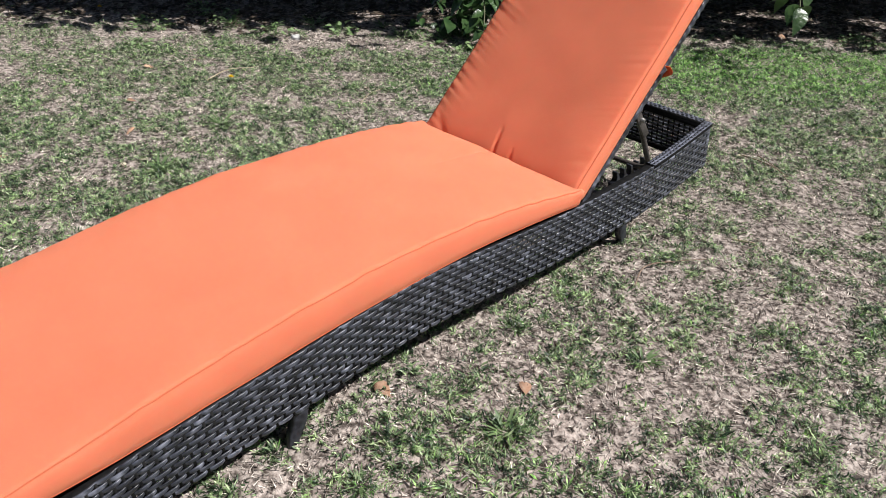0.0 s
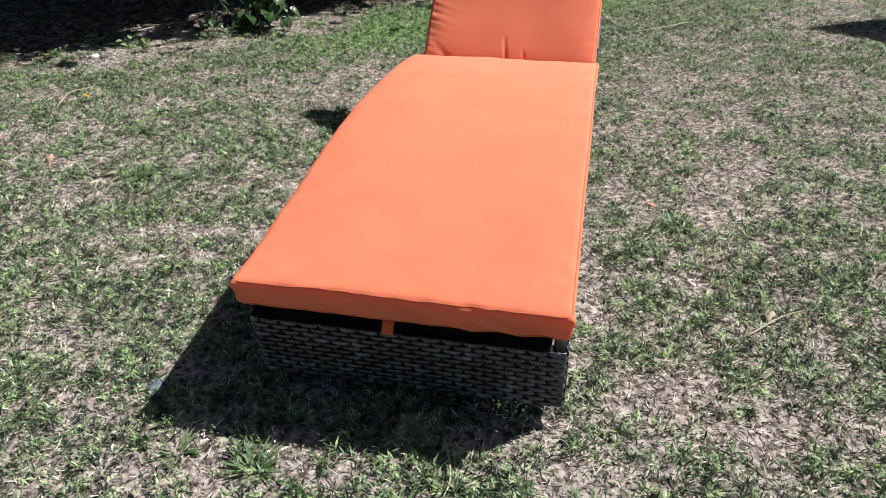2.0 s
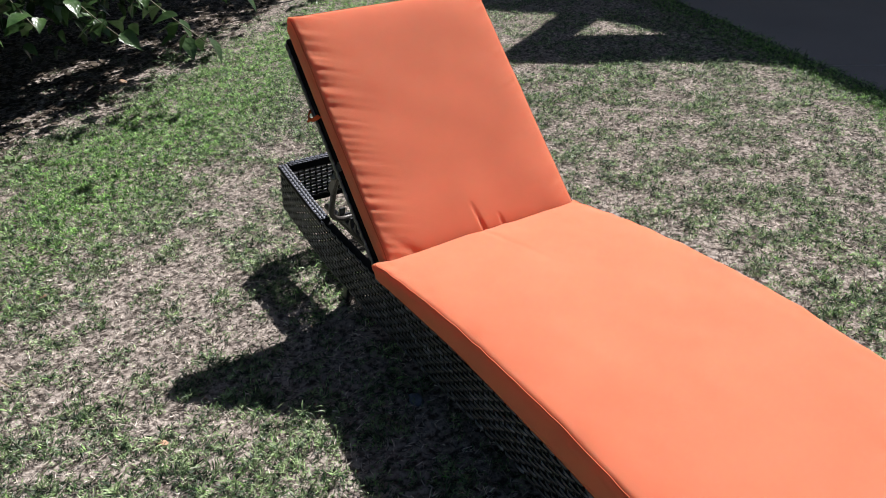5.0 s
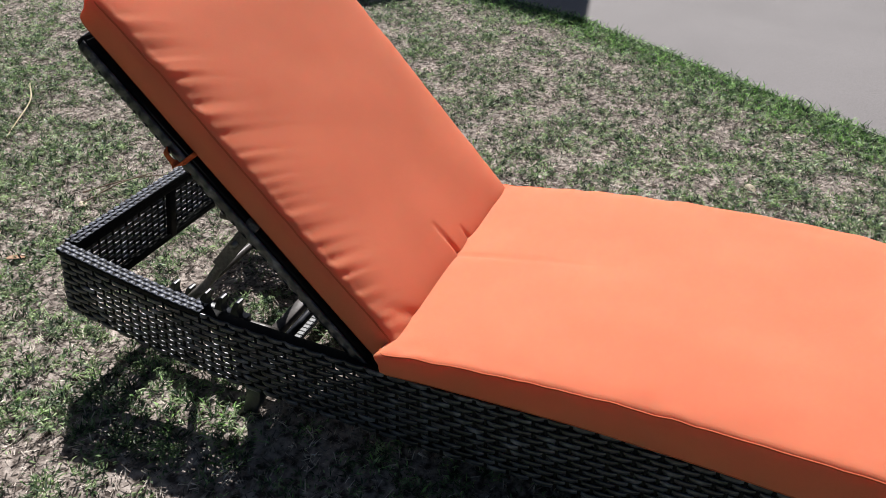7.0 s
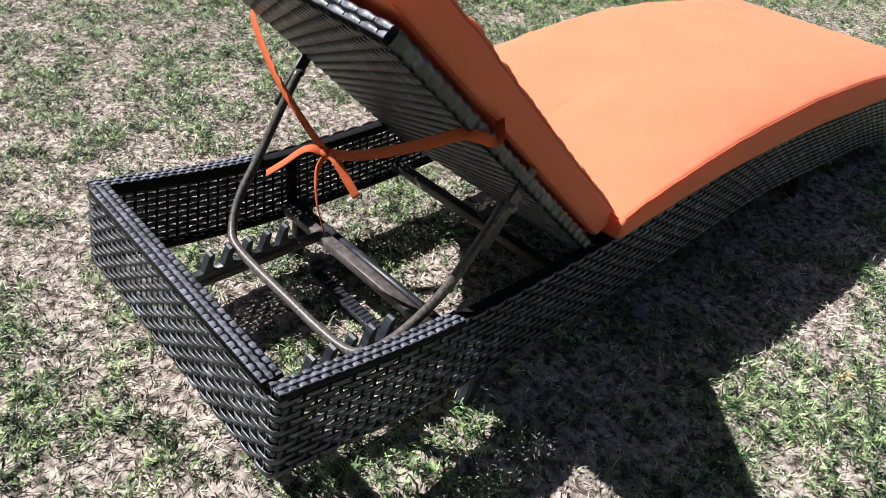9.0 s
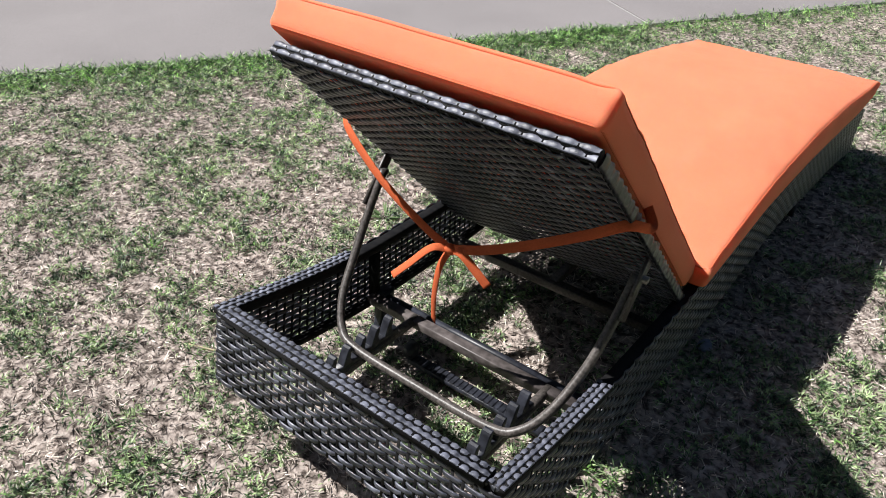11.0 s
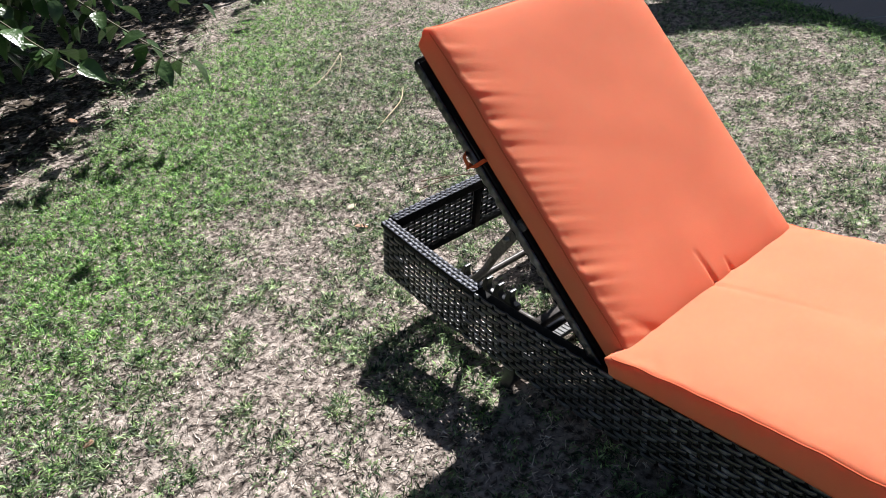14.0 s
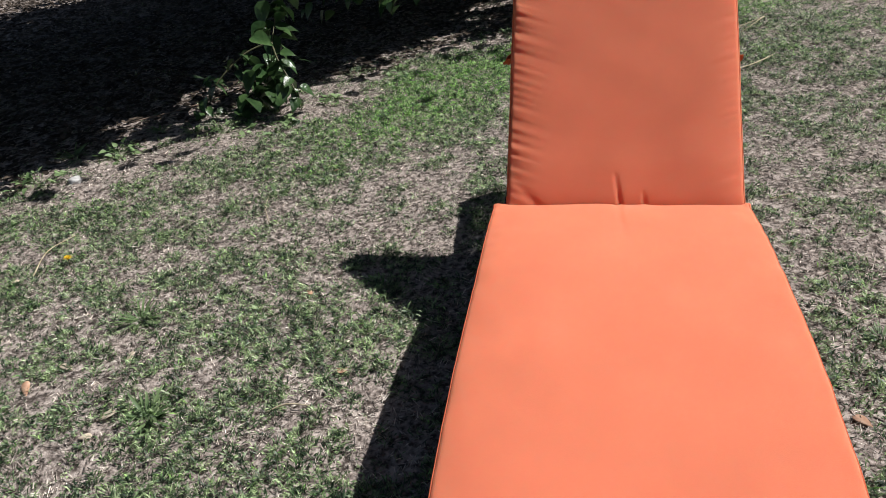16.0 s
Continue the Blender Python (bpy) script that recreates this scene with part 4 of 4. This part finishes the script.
for i, (x, y, s, dead) in enumerate((
    (0.318, 0.842, 0.060, 1), (-2.41, 1.54, 0.06, 1), (-1.735, 0.592, 0.06, 1), (-2.14, 2.0, 0.05, 0), (-1.356, 0.92, 0.045, 0), (1.235, 0.965, 0.055, 0), (1.45, 0.085, 0.075, 0),
    (-0.07, 2.842, 0.062, 1), (-0.01, 2.992, 0.05, 0), (0.231, 2.905, 0.045, 0), (-1.425, 2.212, 0.045, 0), (-1.152, 2.502, 0.045, 1), (-1.34, 0.993, 0.062, 0), (-1.406, 1.238, 0.042, 0),
    (-1.641, 1.081, 0.06, 1), (-1.576, 1.182, 0.045, 0), (-2.13, 2.015, 0.055, 0), (-0.744, 1.219, 0.05, 1), (-0.965, 1.593, 0.045, 1), (-2.08, 1.62, 0.05, 0), (-2.35, 1.75, 0.05, 1),
    (0.82, 0.51, 0.06, 0), (0.55, 1.12, 0.05, 1), (-0.45, 4.75, 0.08, 1), (-2.0, 1.25, 0.045, 1), (-2.6, 1.2, 0.05, 0), (0.26, 4.58, 0.05, 0), (1.56, 0.03, 0.075, 0))):
    build_fallen_leaf(x, y, s, 47 * i % 360, i, M_DEADLEAF if dead else M_PALELEAF, BROWN if dead else PALE)


def build_stalk(name, points, radius, material, label):
    pts = [(x, y, float(height(x, y)) + z) for x, y, z in points]
    line = curve_through(pts, 6)
    n = len(line)
    ob = to_object(name, sweep(bmesh.new(), line, circle(radius * 0.65, 6), Vector((0.1, 0.2, 1)), lambda i: 1.0 - 0.55 * i / n), material)
    return tagged(ob, label, "stalk", "stalks and twigs on the lawn")


STRAW = "long dry straw-coloured stalk lying on the lawn"
TWIG = "thin brown twig lying on the lawn"
for pts, rad, m, lab in (
    ([(0.10, -0.06, 0.012), (0.125, -0.13, 0.012), (0.135, -0.19, 0.015), (0.12, -0.24, 0.012)], 0.0045, M_STRAW, STRAW),
    ([(0.24, -0.19, 0.012), (0.27, -0.265, 0.014), (0.36, -0.31, 0.012), (0.55, -0.36, 0.010)], 0.0050, M_STRAW, STRAW),
    ([(-2.03, 1.66, 0.012), (-2.06, 1.80, 0.03), (-2.04, 1.94, 0.015)], 0.0045, M_STRAW, STRAW),
    ([(0.508, 4.142, 0.012), (0.72, 4.27, 0.02), (0.937, 4.455, 0.03)], 0.0075, M_STRAW, STRAW),
    ([(0.94, 4.46, 0.03), (0.88, 4.36, 0.03), (0.775, 4.233, 0.012)], 0.0055, M_STRAW, STRAW),
    ([(0.86, 3.79, 0.015), (0.734, 3.653, 0.025), (0.58, 3.56, 0.02), (0.465, 3.483, 0.012)], 0.0055, M_STRAW, STRAW),
    ([(0.75, 0.42, 0.012), (0.86, 0.52, 0.015), (0.98, 0.58, 0.012)], 0.0040, M_STRAW, STRAW),
    ([(0.48, 1.72, 0.012), (0.45, 1.82, 0.02), (0.49, 1.93, 0.012), (0.56, 2.02, 0.012)], 0.0040, M_TWIG, TWIG),
    ([(0.23, 2.90, 0.012), (0.36, 2.87, 0.025), (0.47, 2.83, 0.02)], 0.0045, M_TWIG, TWIG),
    ([(0.28, 2.95, 0.012), (0.40, 2.87, 0.02), (0.50, 2.78, 0.012)], 0.0040, M_TWIG, TWIG),
    ([(1.64, 2.84, 0.012), (1.68, 2.90, 0.02), (1.72, 2.98, 0.012)], 0.0050, M_STRAW, STRAW),
    ([(0.55, 2.20, 0.012), (0.62, 2.23, 0.015)], 0.0045, M_STRAW, STRAW),
    ([(-0.90, 1.035, 0.012), (-0.85, 1.06, 0.02), (-0.79, 1.07, 0.012)], 0.0040, M_STRAW, STRAW),
    ([(-2.42, 3.05, 0.02), (-2.15, 3.25, 0.03), (-1.95, 3.60, 0.02)], 0.007, M_TWIG, TWIG),
    ([(-1.28, 2.05, 0.012), (-1.33, 2.15, 0.02), (-1.36, 2.27, 0.012)], 0.0035, M_STRAW, STRAW),
):
    build_stalk("stalk" if m is M_STRAW else "twig", pts, rad, m, lab)


def build_flower(x, y, seed):
    flower = thing("flower", "small yellow dandelion flower in the lawn", "flower", (x, y, float(height(x, y))), "yellow flowers in the lawn")
    part("stem", tube([(0, 0, -0.005), (0.004, 0.002, 0.02), (0.002, 0.004, 0.036)], 0.0018, 6, 3), M_STEM, flower)
    r = random.Random(seed)
    bm = bmesh.new()
    for i in range(34):
        a, ln, up = i * 2.4, 0.008 + 0.010 * (i / 34), 0.010 * (1 - i / 34)
        d, s = Vector((math.cos(a), math.sin(a), 0)), Vector((-math.sin(a), math.cos(a), 0))
        c = Vector((0.002, 0.004, 0.036))
        bm.faces.new([bm.verts.new(v) for v in (c - s * 0.0012, c + d * ln - s * 0.002 + Vector((0, 0, up)), c + d * ln + s * 0.002 + Vector((0, 0, up + 0.001)), c + s * 0.0012)])
    part("petals", bm, M_PETAL, flower, "yellow ray petals", smooth=False)


build_flower(-1.94, 1.742, 1)
build_flower(-3.60, 1.78, 2)


def build_lump(name, x, y, dims, seed, material, label, category):
    bm = bmesh.new()
    bmesh.ops.create_icosphere(bm, subdivisions=3, radius=1)
    for v in bm.verts:
        k = 1 + 0.35 * nz(v.co.x * 1.7 + seed, v.co.y * 1.7, v.co.z * 1.7) + 0.12 * nz(v.co.x * 6, v.co.y * 6 + seed, v.co.z * 6)
        v.co = Vector((v.co.x * dims[0], v.co.y * dims[1], v.co.z * dims[2])) * k
    ob = to_object(name, bm, material)
    ob.location = (x, y, float(height(x, y)) + dims[2] * 0.5)
    return tagged(ob, label, category)


build_lump("stone", -2.35, 2.42, (0.035, 0.028, 0.018), 3, M_STONE, "small pale stone at the lawn's edge", "stone")
build_lump("paper_scrap", -0.549, -0.040, (0.020, 0.032, 0.012), 7, M_PAPER, "crumpled blue-grey paper scrap on the lawn", "litter")
build_lump("paper_scrap", -0.335, 1.39, (0.018, 0.026, 0.010), 9, M_PAPER, "crumpled blue-grey paper scrap on the lawn", "litter")


# ---------------------------------------------------------------- unseen panels added to shade the far corner
CASTER_Z = 2.9
SHIFT = Vector((0.70 * CASTER_Z, 0.40 * CASTER_Z, CASTER_Z))


def build_shade_caster():
    # invented caster: each panel is a ground shadow outline moved up towards the sun
    porch = thing("porch", "unseen flat panels on posts, added to cast the far corner's shade", "porch", (0, 0, 0), kind="structure")
    areas = [
        [(1.59, 3.83), (2.83, 2.90), (2.95, 2.66), (2.93, 3.62), (2.37, 4.00)],
        [(1.59, 3.83), (2.37, 4.00), (2.84, 4.25), (2.72, 4.58)],
        [(2.93, 3.62), (2.95, 2.66), (2.78, 1.92), (3.37, 2.03), (4.04, 2.16), (4.70, 2.24), (4.66, 2.64), (3.40, 3.50)],
        [(3.37, 2.03), (4.25, 1.36), (7.20, -0.90), (7.55, -0.75), (4.69, 1.61), (4.04, 2.16)],
        [(4.70, 2.24), (5.03, 1.86), (6.05, 1.15), (8.50, 1.60), (4.66, 2.64)],
        [(2.72, 4.58), (2.84, 4.25), (2.93, 3.62), (3.40, 3.50), (4.60, 2.60), (8.50, 1.60), (9.00, 9.00), (1.20, 7.20), (2.24, 5.21), (2.48, 4.77)],
    ]
    for pts in areas:
        bm = bmesh.new()
        low = [bm.verts.new(Vector((x, y, 0)) + SHIFT) for x, y in pts]
        f = bm.faces.new(low)
        up = bmesh.ops.extrude_face_region(bm, geom=[f])
        for v in up["geom"]:
            if isinstance(v, bmesh.types.BMVert):
                v.co.z += 0.06
        bmesh.ops.recalc_face_normals(bm, faces=bm.faces[:])
        part("roof_panel", bm, M_CASTER, porch, smooth=False)
    for x, y in ((9.6, 2.2), (9.9, 8.6), (7.0, 9.3)):
        part("post", bar((x, y, -0.05), (x, y, CASTER_Z), 0.1, 0.1, 0.01, Vector((0, 1, 0))), M_CASTER_POST, porch)


build_shade_caster()
